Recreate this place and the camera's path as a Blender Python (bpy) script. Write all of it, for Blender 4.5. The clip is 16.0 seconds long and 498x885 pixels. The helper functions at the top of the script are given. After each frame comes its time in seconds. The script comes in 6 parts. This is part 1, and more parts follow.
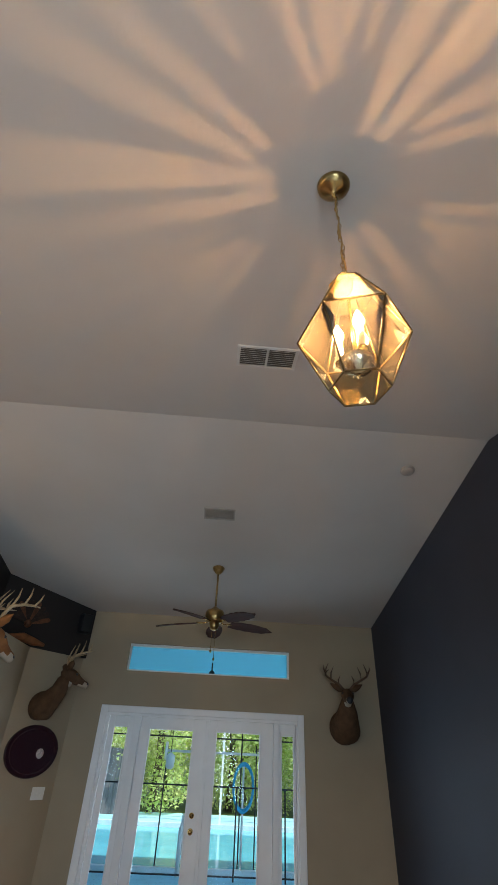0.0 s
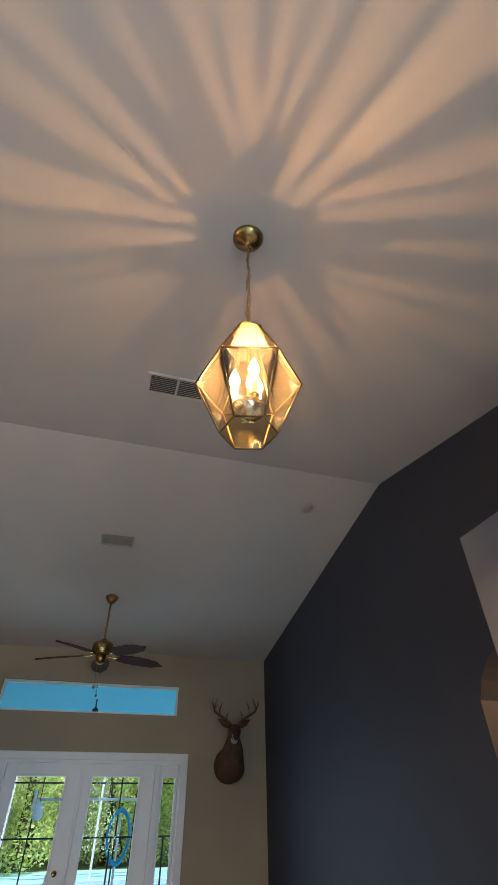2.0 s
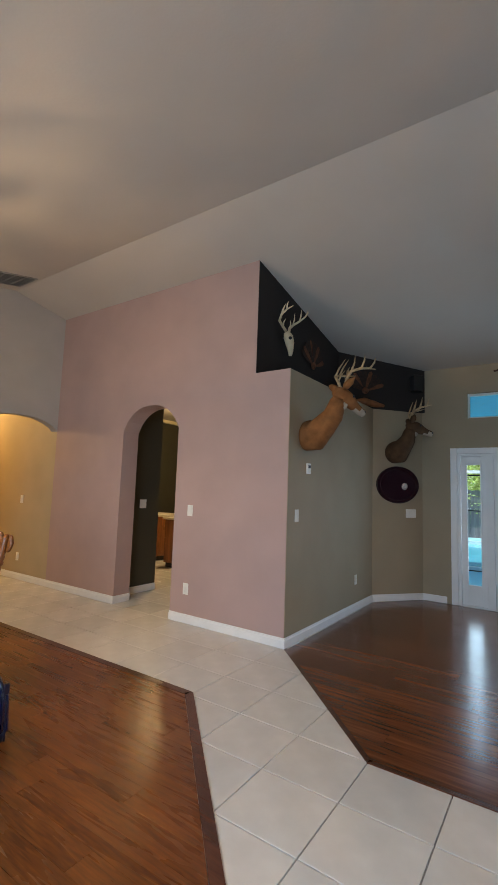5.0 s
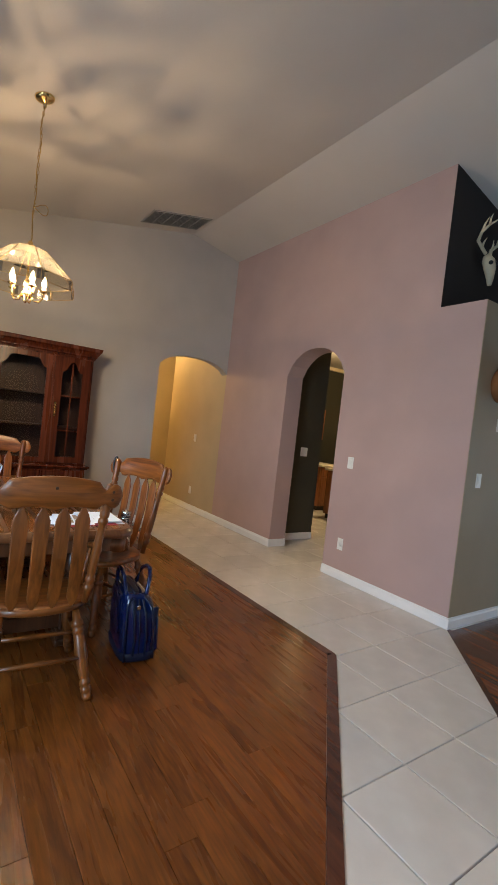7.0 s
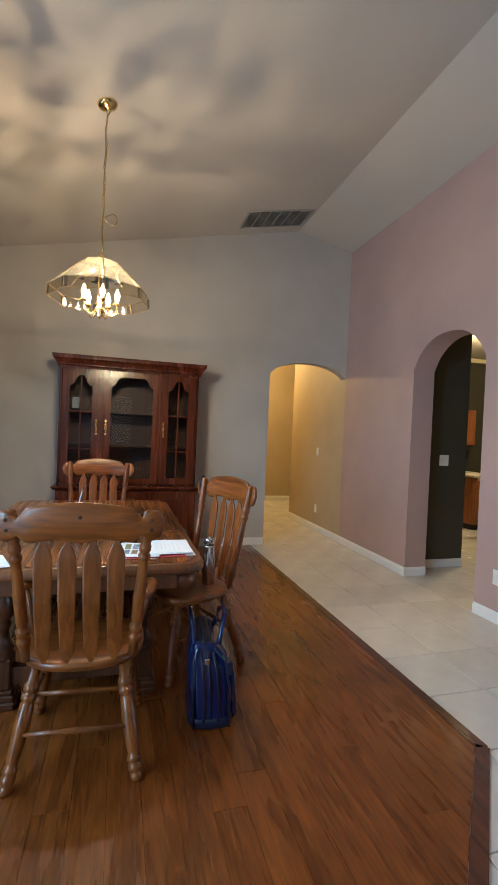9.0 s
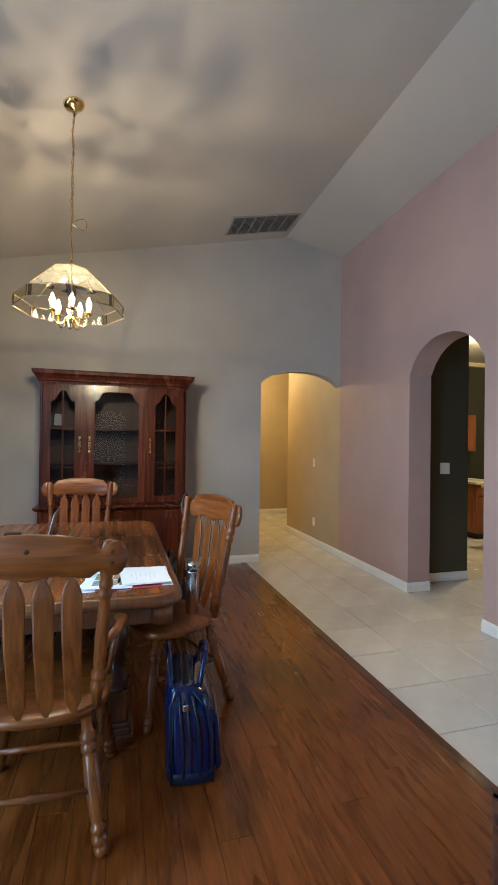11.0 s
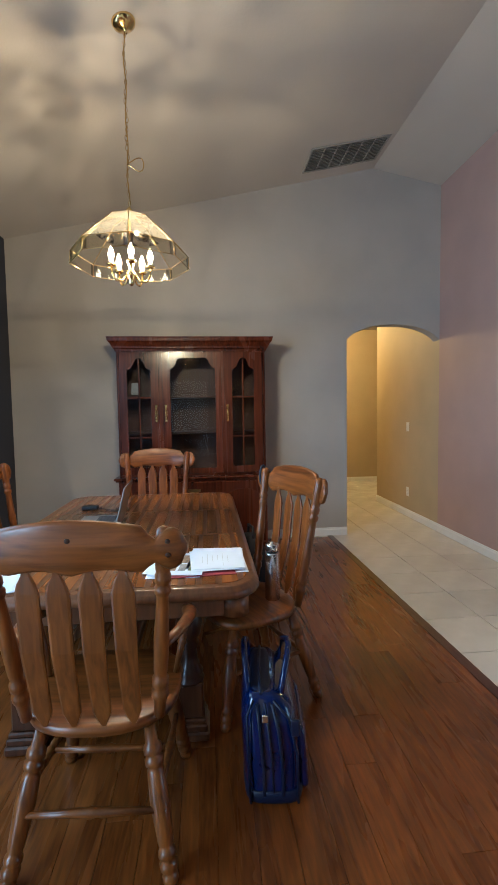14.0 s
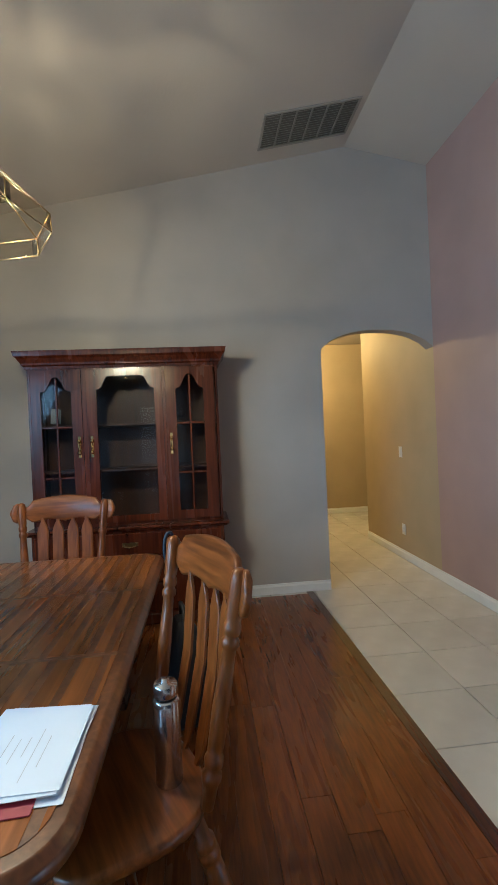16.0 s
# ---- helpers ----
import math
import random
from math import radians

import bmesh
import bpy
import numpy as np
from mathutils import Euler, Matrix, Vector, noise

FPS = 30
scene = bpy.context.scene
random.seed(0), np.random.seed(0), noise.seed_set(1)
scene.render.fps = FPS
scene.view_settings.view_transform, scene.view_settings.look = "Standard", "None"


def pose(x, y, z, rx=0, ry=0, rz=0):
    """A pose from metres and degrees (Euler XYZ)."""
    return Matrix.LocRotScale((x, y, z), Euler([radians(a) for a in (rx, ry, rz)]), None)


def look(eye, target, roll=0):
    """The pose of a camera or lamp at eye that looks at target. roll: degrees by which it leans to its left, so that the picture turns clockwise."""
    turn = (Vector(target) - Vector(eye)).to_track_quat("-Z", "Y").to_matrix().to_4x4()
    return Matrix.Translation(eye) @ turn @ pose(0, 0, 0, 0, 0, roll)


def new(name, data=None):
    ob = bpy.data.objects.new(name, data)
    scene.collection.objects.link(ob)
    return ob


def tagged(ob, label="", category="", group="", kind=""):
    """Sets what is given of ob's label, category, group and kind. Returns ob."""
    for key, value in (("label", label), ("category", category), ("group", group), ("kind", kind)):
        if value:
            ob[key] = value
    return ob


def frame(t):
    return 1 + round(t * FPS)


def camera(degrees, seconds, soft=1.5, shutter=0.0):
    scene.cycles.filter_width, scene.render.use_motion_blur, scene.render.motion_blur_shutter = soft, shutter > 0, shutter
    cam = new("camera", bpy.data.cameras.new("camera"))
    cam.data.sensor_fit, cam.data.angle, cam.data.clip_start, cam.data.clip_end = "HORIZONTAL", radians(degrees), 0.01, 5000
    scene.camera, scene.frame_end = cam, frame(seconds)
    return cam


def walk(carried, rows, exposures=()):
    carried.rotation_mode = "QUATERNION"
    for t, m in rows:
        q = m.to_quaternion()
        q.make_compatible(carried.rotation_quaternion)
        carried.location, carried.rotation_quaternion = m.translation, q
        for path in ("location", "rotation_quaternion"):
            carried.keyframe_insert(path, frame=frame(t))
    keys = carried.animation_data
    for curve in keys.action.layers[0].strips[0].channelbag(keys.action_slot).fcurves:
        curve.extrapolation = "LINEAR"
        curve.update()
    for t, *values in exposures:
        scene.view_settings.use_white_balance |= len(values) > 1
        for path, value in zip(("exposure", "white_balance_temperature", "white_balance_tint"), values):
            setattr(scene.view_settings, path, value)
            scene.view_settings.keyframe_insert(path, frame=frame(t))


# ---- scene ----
cam = camera(57.8, 16.0)
PATH = [
    (0, (-0.077, 0.232, 1.636), (0.002, 1.87, 2.781), 2.9),
    (0.5, (-0.048, 0.211, 1.632), (0.287, 1.773, 2.836), 0.6),
    (1, (-0.019, 0.177, 1.64), (0.516, 1.617, 2.92), -2.5),
    (1.5, (-0.006, 0.16, 1.639), (0.543, 1.57, 2.946), -2.5),
    (2, (-0.012, 0.177, 1.649), (0.42, 1.68, 2.894), -0.2),
    (2.5, (-0.034, 0.197, 1.646), (0.159, 1.837, 2.775), 2.5),
    (3, (-0.058, 0.216, 1.622), (-0.17, 1.961, 2.592), 4.4),
    (3.5, (-0.107, 0.26, 1.589), (-0.556, 2.057, 2.343), 5.5),
    (4, (-0.15, 0.295, 1.552), (-0.842, 2.092, 2.092), 4.6),
    (4.5, (-0.195, 0.318, 1.504), (-1.125, 2.055, 1.848), 3.0),
    (5, (-0.229, 0.337, 1.447), (-1.359, 1.973, 1.657), 2.0),
    (7.5, (-0.489, 0.722, 1.419), (-2.222, 1.716, 1.331), 6.0),
    (8, (-0.573, 0.811, 1.419), (-2.394, 1.633, 1.327), 4.3),
    (8.5, (-0.62, 1.071, 1.409), (-2.527, 1.672, 1.351), 3.1),
    (9, (-0.777, 1.241, 1.393), (-2.699, 1.793, 1.361), 2.5),
    (11.5, (-0.96, 1.397, 1.419), (-2.877, 1.964, 1.462), 0.1),
    (12, (-0.95, 1.379, 1.427), (-2.86, 1.969, 1.49), -0.4),
    (12.5, (-0.955, 1.372, 1.421), (-2.844, 2.031, 1.422), 0.8),
    (13, (-1.044, 1.381, 1.381), (-2.944, 1.987, 1.237), 0.7),
    (13.5, (-1.153, 1.443, 1.382), (-3.112, 1.812, 1.224), -0.2),
    (14, (-1.317, 1.492, 1.395), (-3.304, 1.676, 1.268), -0.9),
    (14.5, (-1.54, 1.524, 1.436), (-3.532, 1.675, 1.357), -1.2),
    (15, (-1.735, 1.691, 1.449), (-3.734, 1.748, 1.398), -0.8),
    (15.5, (-1.978, 1.847, 1.413), (-3.975, 1.94, 1.39), -1.8),
    (16, (-2.239, 1.941, 1.424), (-4.228, 2.149, 1.403), -2.6),
]
EXPOSURES = [(0.0, 0.22, 6850, 10), (1.0, 0.12, 7150, 13), (2.5, 0.10, 6650, 9), (3.5, 0.12, 6550, 8), (4.5, 0.20, 6600, 9), (5.5, 0.20, 6600, 9), (7.5, 0.12, 6100, 8), (9.0, 0.24, 5650, 3), (11.5, 0.24, 5250, 1), (14.0, 0.22, 5200, 1), (16.0, 0.12, 4950, -4)]
walk(cam, [(t, look(eye, target, roll)) for t, eye, target, roll in PATH], EXPOSURES)

# ---- light ----
world = bpy.data.worlds.new("sky")
scene.world = world
world.use_nodes = True
_n, _l = world.node_tree.nodes, world.node_tree.links
sky = _n.new("ShaderNodeTexSky")
sky.sky_type, sky.sun_disc = "NISHITA", False
sky.sun_elevation, sky.sun_rotation = radians(50), radians(120)
_l.new(sky.outputs[0], _n["Background"].inputs[0])
_n["Background"].inputs[1].default_value = 0.15


def lamp(name, kind, m, energy, color, size=0.1, size_y=None):
    d = bpy.data.lights.new(name, kind)
    d.energy, d.color = energy, color
    if kind == "SUN":
        d.angle = radians(size)
    elif kind == "AREA":
        d.size = size
        if size_y:
            d.shape, d.size_y = "RECTANGLE", size_y
    else:
        d.shadow_soft_size = size
    ob = new(name, d)
    ob.matrix_world = m
    return ob


SUN_FROM = Vector((math.sin(radians(120)) * math.cos(radians(50)), math.cos(radians(120)) * math.cos(radians(50)), math.sin(radians(50))))
lamp("sun", "SUN", look(SUN_FROM * 20, (0, 0, 0)), 5.0, (1.0, 0.95, 0.88), 0.5)
SKY_BLUE = (0.56, 0.77, 1.0)
WARM = (1.0, 0.58, 0.26)
WARM_WHITE = (1.0, 0.74, 0.46)
# daylight entering by the patio doors, the front door's glass and the dining window
lamp("patio_daylight", "AREA", look((-0.16, 7.5, 1.15), (-0.16, 0, 0.9)), 55, SKY_BLUE, 2.4, 1.8)
lamp("entry_daylight", "AREA", look((0.2, -2.3, 1.5), (-2.2, 0.6, -0.8)), 145, SKY_BLUE, 1.6, 2.2)
lamp("dining_daylight", "AREA", look((-3.1, -0.5, 1.7), (-3.0, 1.6, 0.5)), 34, SKY_BLUE, 1.7, 1.4)

# ---- materials ----


def mat(name, color, rough=0.6, metal=0.0, spec=0.5, vary=0.08, scale=6.0, bump=0.0, bump_scale=120.0, transmission=0.0, ior=1.45, coat=0.0, per_object=0.0, stretch=(1, 1, 1), emit=None, strength=0.0, rough_vary=0.0):
    m = bpy.data.materials.new(name)
    m.use_nodes = True
    n, l = m.node_tree.nodes, m.node_tree.links
    b = n["Principled BSDF"]
    b.inputs["Roughness"].default_value = rough
    b.inputs["Metallic"].default_value = metal
    b.inputs["Specular IOR Level"].default_value = spec
    b.inputs["Transmission Weight"].default_value = transmission
    b.inputs["IOR"].default_value = ior
    b.inputs["Coat Weight"].default_value = coat
    if emit:
        b.inputs["Emission Color"].default_value = (*emit, 1)
        b.inputs["Emission Strength"].default_value = strength
    tc = n.new("ShaderNodeTexCoord")
    mp = n.new("ShaderNodeMapping")
    mp.inputs["Scale"].default_value = stretch
    l.new(tc.outputs["Object"], mp.inputs[0])
    big = n.new("ShaderNodeTexNoise")
    big.inputs["Scale"].default_value, big.inputs["Detail"].default_value = scale, 6
    l.new(mp.outputs[0], big.inputs["Vector"])
    fac = big.outputs["Fac"]
    ramp = n.new("ShaderNodeMapRange")
    ramp.inputs["From Min"].default_value, ramp.inputs["From Max"].default_value = 0.3, 0.7
    ramp.inputs["To Min"].default_value, ramp.inputs["To Max"].default_value = 1 - vary, 1 + vary
    l.new(fac, ramp.inputs[0])
    hsv = n.new("ShaderNodeHueSaturation")
    hsv.inputs["Color"].default_value = (*color, 1)
    value = ramp.outputs[0]
    if per_object:
        oi = n.new("ShaderNodeObjectInfo")
        mr = n.new("ShaderNodeMapRange")
        mr.inputs["To Min"].default_value, mr.inputs["To Max"].default_value = 1 - per_object, 1 + per_object
        l.new(oi.outputs["Random"], mr.inputs[0])
        mul = n.new("ShaderNodeMath")
        mul.operation = "MULTIPLY"
        l.new(value, mul.inputs[0])
        l.new(mr.outputs[0], mul.inputs[1])
        value = mul.outputs[0]
    l.new(value, hsv.inputs["Value"])
    l.new(hsv.outputs[0], b.inputs["Base Color"])
    if rough_vary:
        rr = n.new("ShaderNodeMapRange")
        rr.inputs["From Min"].default_value, rr.inputs["From Max"].default_value = 0.3, 0.7
        rr.inputs["To Min"].default_value, rr.inputs["To Max"].default_value = rough - rough_vary, rough + rough_vary
        l.new(fac, rr.inputs[0])
        l.new(rr.outputs[0], b.inputs["Roughness"])
    if bump:
        fine = n.new("ShaderNodeTexNoise")
        fine.inputs["Scale"].default_value, fine.inputs["Detail"].default_value = bump_scale, 4
        l.new(mp.outputs[0], fine.inputs["Vector"])
        bp = n.new("ShaderNodeBump")
        bp.inputs["Strength"].default_value, bp.inputs["Distance"].default_value = bump, 0.004
        l.new(fine.outputs["Fac"], bp.inputs["Height"])
        l.new(bp.outputs[0], b.inputs["Normal"])
    return m


def wood(name, dark, light, axis="X", rough=0.3, coat=0.3, fine=9.0, per_object=0.12, bump=0.08, spec=0.5, shift=8.0, lo=0.42, hi=0.74, along=0.06):
    """Wood whose grain runs along one axis of its object."""
    m = bpy.data.materials.new(name)
    m.use_nodes = True
    n, l = m.node_tree.nodes, m.node_tree.links
    b = n["Principled BSDF"]
    b.inputs["Coat Weight"].default_value, b.inputs["Coat Roughness"].default_value = coat, rough * 0.6
    b.inputs["Specular IOR Level"].default_value = spec
    tc = n.new("ShaderNodeTexCoord")
    oi = n.new("ShaderNodeObjectInfo")
    add = n.new("ShaderNodeVectorMath")
    sc = n.new("ShaderNodeVectorMath")
    sc.operation = "SCALE"
    l.new(oi.outputs["Random"], sc.inputs[0])
    sc.inputs[3].default_value = shift
    l.new(tc.outputs["Object"], add.inputs[0])
    l.new(sc.outputs[0], add.inputs[1])
    mp = n.new("ShaderNodeMapping")
    mp.inputs["Scale"].default_value = [along if a == axis else 1.0 for a in "XYZ"]
    l.new(add.outputs[0], mp.inputs[0])
    grain = n.new("ShaderNodeTexNoise")
    grain.inputs["Scale"].default_value, grain.inputs["Detail"].default_value, grain.inputs["Distortion"].default_value = fine * 6, 8, 0.4
    broad = n.new("ShaderNodeTexNoise")
    broad.inputs["Scale"].default_value, broad.inputs["Detail"].default_value, broad.inputs["Distortion"].default_value = fine, 3, 0.8
    l.new(mp.outputs[0], grain.inputs["Vector"])
    l.new(mp.outputs[0], broad.inputs["Vector"])
    mix = n.new("ShaderNodeMath")
    mix.operation = "MULTIPLY_ADD"
    l.new(grain.outputs["Fac"], mix.inputs[0])
    mix.inputs[1].default_value = 0.65
    half = n.new("ShaderNodeMath")
    half.operation = "MULTIPLY"
    l.new(broad.outputs["Fac"], half.inputs[0])
    half.inputs[1].default_value = 0.5
    l.new(half.outputs[0], mix.inputs[2])
    ramp = n.new("ShaderNodeValToRGB")
    ramp.color_ramp.elements[0].position, ramp.color_ramp.elements[0].color = lo, (*dark, 1)
    ramp.color_ramp.elements[1].position, ramp.color_ramp.elements[1].color = hi, (*light, 1)
    l.new(mix.outputs[0], ramp.inputs[0])
    hsv = n.new("ShaderNodeHueSaturation")
    l.new(ramp.outputs[0], hsv.inputs["Color"])
    mr = n.new("ShaderNodeMapRange")
    mr.inputs["To Min"].default_value, mr.inputs["To Max"].default_value = 1 - per_object, 1 + per_object
    l.new(oi.outputs["Random"], mr.inputs[0])
    l.new(mr.outputs[0], hsv.inputs["Value"])
    l.new(hsv.outputs[0], b.inputs["Base Color"])
    rr = n.new("ShaderNodeMapRange")
    rr.inputs["To Min"].default_value, rr.inputs["To Max"].default_value = rough - 0.06, rough + 0.1
    l.new(broad.outputs["Fac"], rr.inputs[0])
    l.new(rr.outputs[0], b.inputs["Roughness"])
    bp = n.new("ShaderNodeBump")
    bp.inputs["Strength"].default_value, bp.inputs["Distance"].default_value = bump, 0.002
    l.new(grain.outputs["Fac"], bp.inputs["Height"])
    l.new(bp.outputs[0], b.inputs["Normal"])
    return m


def paint(name, color, vary=0.05, bump=0.10, rough=0.62):
    return mat(name, color, rough, vary=vary, scale=2.2, bump=bump, bump_scale=70, spec=0.35)


PINK = paint("mauve_wall_paint", (0.43, 0.305, 0.285))
GREY = paint("grey_wall_paint", (0.42, 0.40, 0.38))
TAUPE = paint("taupe_wall_paint", (0.34, 0.28, 0.195))
NAVY = paint("dark_navy_wall_paint", (0.038, 0.042, 0.060))
NICHE = paint("black_brown_wall_paint", (0.022, 0.018, 0.017))
OLIVE = paint("dark_olive_wall_paint", (0.055, 0.052, 0.038))
OCHRE = paint("tan_hall_paint", (0.46, 0.37, 0.24))
SHELFGREY = paint("cool_grey_wall_paint", (0.125, 0.135, 0.165))
CEIL = mat("textured_ceiling_paint", (0.52, 0.485, 0.45), 0.8, vary=0.03, scale=1.5, bump=0.22, bump_scale=45, spec=0.2)
WHITE = mat("white_trim_paint", (0.78, 0.79, 0.80), 0.35, vary=0.03, scale=5, bump=0.04)
PLASTIC = mat("white_switch_plastic", (0.75, 0.74, 0.70), 0.35, vary=0.02)
BRASS = mat("polished_brass", (0.80, 0.56, 0.22), 0.18, 1.0, vary=0.1, scale=20)
DARKBRASS = mat("antique_brass", (0.40, 0.27, 0.11), 0.28, 1.0, vary=0.2, scale=30)
AGEDBRASS = mat("aged_dark_brass", (0.16, 0.11, 0.05), 0.45, 1.0, vary=0.2, scale=30)
CHROME = mat("brushed_steel", (0.72, 0.72, 0.72), 0.22, 1.0, vary=0.06, scale=25, stretch=(1, 1, 0.05))
DARKPLASTIC = mat("black_plastic", (0.015, 0.015, 0.017), 0.4, vary=0.1)
VENTMETAL = mat("enamelled_vent_metal", (0.52, 0.50, 0.47), 0.45, vary=0.05)
BEIGE = mat("aged_beige_plastic", (0.36, 0.335, 0.30), 0.5, vary=0.05)
VENTDARK = mat("dark_duct", (0.09, 0.082, 0.075), 0.8)


def glass(name, tint=(1, 1, 1), rough=0.0, amount=0.10, milk=None, share=0.0):
    """Thin pane: clear with a Fresnel-like share of mirror gloss."""
    m = bpy.data.materials.new(name)
    m.use_nodes = True
    n, l = m.node_tree.nodes, m.node_tree.links
    n.remove(n["Principled BSDF"])
    t = n.new("ShaderNodeBsdfTransparent")
    t.inputs[0].default_value = (*tint, 1)
    g = n.new("ShaderNodeBsdfGlossy")
    g.inputs["Roughness"].default_value = rough
    f = n.new("ShaderNodeLayerWeight")
    p = n.new("ShaderNodeMath")
    p.operation = "POWER"
    p.inputs[1].default_value = 5
    l.new(f.outputs["Facing"], p.inputs[0])
    a = n.new("ShaderNodeMath")
    a.operation = "MULTIPLY_ADD"
    a.inputs[1].default_value, a.inputs[2].default_value = 0.85, amount + 0.04
    a.use_clamp = True
    l.new(p.outputs[0], a.inputs[0])
    mx = n.new("ShaderNodeMixShader")
    l.new(a.outputs[0], mx.inputs[0])
    l.new(t.outputs[0], mx.inputs[1])
    l.new(g.outputs[0], mx.inputs[2])
    last = mx.outputs[0]
    if milk:
        d = n.new("ShaderNodeBsdfTranslucent")
        d.inputs[0].default_value = (*milk, 1)
        m2 = n.new("ShaderNodeMixShader")
        m2.inputs[0].default_value = share
        l.new(last, m2.inputs[1])
        l.new(d.outputs[0], m2.inputs[2])
        last = m2.outputs[0]
    l.new(last, n["Material Output"].inputs[0])
    return m


PANE = glass("window_glass", (0.96, 0.98, 1.0), 0.0, -0.035)
CABGLASS = glass("cabinet_glass", (0.86, 0.85, 0.84), 0.04, -0.02)
# dark tint stands in for refraction, leaving bright ceiling beams at the bevels
LAMPGLASS = glass("beam_mask_bevelled_glass", (0.085, 0.070, 0.050), 0.05, 0.03, (0.95, 0.80, 0.56), 0.045)
SIDEGLASS = glass("amber_lamp_glass", (0.84, 0.77, 0.62), 0.03, 0.06, (0.95, 0.80, 0.56), 0.012)
BASEGLASS = glass("amber_base_glass", (0.95, 0.86, 0.64), 0.02, 0.16)
# band bevels are tinted dark to throw shade streaks on the walls
BANDRIM = glass("darkened_bevel_band", (0.32, 0.29, 0.24), 0.05, 0.10)
# near-black tint puts the dark star round the ceiling canopy
CAPGLASS = glass("peach_shade_cap_glass", (0.02, 0.015, 0.008), 0.10, 0.10, (0.9, 0.66, 0.36), 0.16)
CLEARLAMP = glass("clear_lamp_glass", (0.92, 0.87, 0.74), 0.02, 0.03)
RIMGLASS = glass("bevelled_glass_edge", (0.66, 0.62, 0.54), 0.05, 0.04)

# ---- building ----


def obj(name, bm, material, parent=None, label=""):
    me = bpy.data.meshes.new(name)
    bmesh.ops.recalc_face_normals(bm, faces=bm.faces)
    bm.to_mesh(me)
    bm.free()
    for mm in material if isinstance(material, (list, tuple)) else (material,):
        me.materials.append(mm)
    ob = new(name, me)
    if parent:
        ob.parent = parent
    if label:
        ob["label"] = label
    return ob


def part(name, bm, material, parent, label=""):
    return obj(name, bm, material, parent, label)


def empty(name, m=None):
    ob = new(name)
    ob.empty_display_size = 0.1
    if m:
        ob.matrix_world = m
    return ob


def box(c, s, bevel=0.0, m=None, seg=1):
    bm = bmesh.new()
    bmesh.ops.create_cube(bm, size=1)
    bmesh.ops.scale(bm, vec=s, verts=bm.verts)
    if bevel:
        bmesh.ops.bevel(bm, geom=bm.edges[:], offset=bevel, segments=seg, affect="EDGES", profile=0.5)
    bmesh.ops.translate(bm, vec=c, verts=bm.verts)
    if m:
        bmesh.ops.transform(bm, matrix=m, verts=bm.verts)
    return bm


def join(*bms):
    out = bmesh.new()
    me = bpy.data.meshes.new("tmp")
    for b in bms:
        b.to_mesh(me)
        b.free()
        out.from_mesh(me)
    bpy.data.meshes.remove(me)
    return out


def span(x0, x1, y0, y1, z0, z1, bevel=0.0, seg=1):
    return box(((x0 + x1) / 2, (y0 + y1) / 2, (z0 + z1) / 2), (abs(x1 - x0), abs(y1 - y0), abs(z1 - z0)), bevel, None, seg)


def prism(pts, along, depth, bevel=0.0):
    """pts: 3D outline in one plane; pushed out by the vector along * depth."""
    bm = bmesh.new()
    vs = [bm.verts.new(p) for p in pts]
    f = bm.faces.new(vs)
    r = bmesh.ops.extrude_face_region(bm, geom=[f])
    bmesh.ops.translate(bm, vec=Vector(along) * depth, verts=[v for v in r["geom"] if isinstance(v, bmesh.types.BMVert)])
    if bevel:
        bmesh.ops.bevel(bm, geom=bm.edges[:], offset=bevel, segments=1, affect="EDGES")
    bmesh.ops.triangulate(bm, faces=[f for f in bm.faces if len(f.verts) > 4])
    return bm


def lathe(profile, seg=20, m=None, cap=True):
    """Turned shape about z from (radius, z) pairs."""
    bm = bmesh.new()
    rings = []
    for r, z in profile:
        rings.append([bm.verts.new((r * math.cos(2 * math.pi * k / seg), r * math.sin(2 * math.pi * k / seg), z)) for k in range(seg)])
    for a, b in zip(rings, rings[1:]):
        for k in range(seg):
            f = bm.faces.new((a[k], a[(k + 1) % seg], b[(k + 1) % seg], b[k]))
            f.smooth = True
    if cap:
        bm.faces.new(rings[0][::-1])
        bm.faces.new(rings[-1])
    if m:
        bmesh.ops.transform(bm, matrix=m, verts=bm.verts)
    return bm


def tube(points, radii, seg=10, closed=False):
    """A rounded rod along points; radii one number or one per point."""
    bm = bmesh.new()
    pts = [Vector(p) for p in points]
    if not isinstance(radii, (list, tuple)):
        radii = [radii] * len(pts)
    rings, up = [], Vector((0.13, 0.21, 1)).normalized()
    for i, p in enumerate(pts):
        a, b = pts[i - 1] if i or closed else p, pts[(i + 1) % len(pts)] if i + 1 < len(pts) or closed else p
        d = (b - a).normalized()
        side = d.cross(up)
        if side.length < 0.05:
            side = d.cross(Vector((1, 0, 0)))
        side.normalize()
        top = side.cross(d)
        rings.append([bm.verts.new(p + radii[i] * (math.cos(2 * math.pi * k / seg) * side + math.sin(2 * math.pi * k / seg) * top)) for k in range(seg)])
    pairs = list(zip(rings, rings[1:])) + ([(rings[-1], rings[0])] if closed else [])
    for a, b in pairs:
        for k in range(seg):
            bm.faces.new((a[k], a[(k + 1) % seg], b[(k + 1) % seg], b[k])).smooth = True
    if not closed:
        bm.faces.new(rings[0][::-1])
        bm.faces.new(rings[-1])
    return bm


def rod(a, b, r, seg=8):
    return tube([a, b], r, seg)


# ---- the shell of the house ----
NORTH, RIDGE_Y, RIDGE_Z, SLOPE_N, SLOPE_S = 7.16, 3.36, 4.05, 0.200, 0.212
EAST, WEST, PINK_Y, SOUTH_D, SOUTH_F = 2.213, -6.275, 4.14, -0.54, -2.4
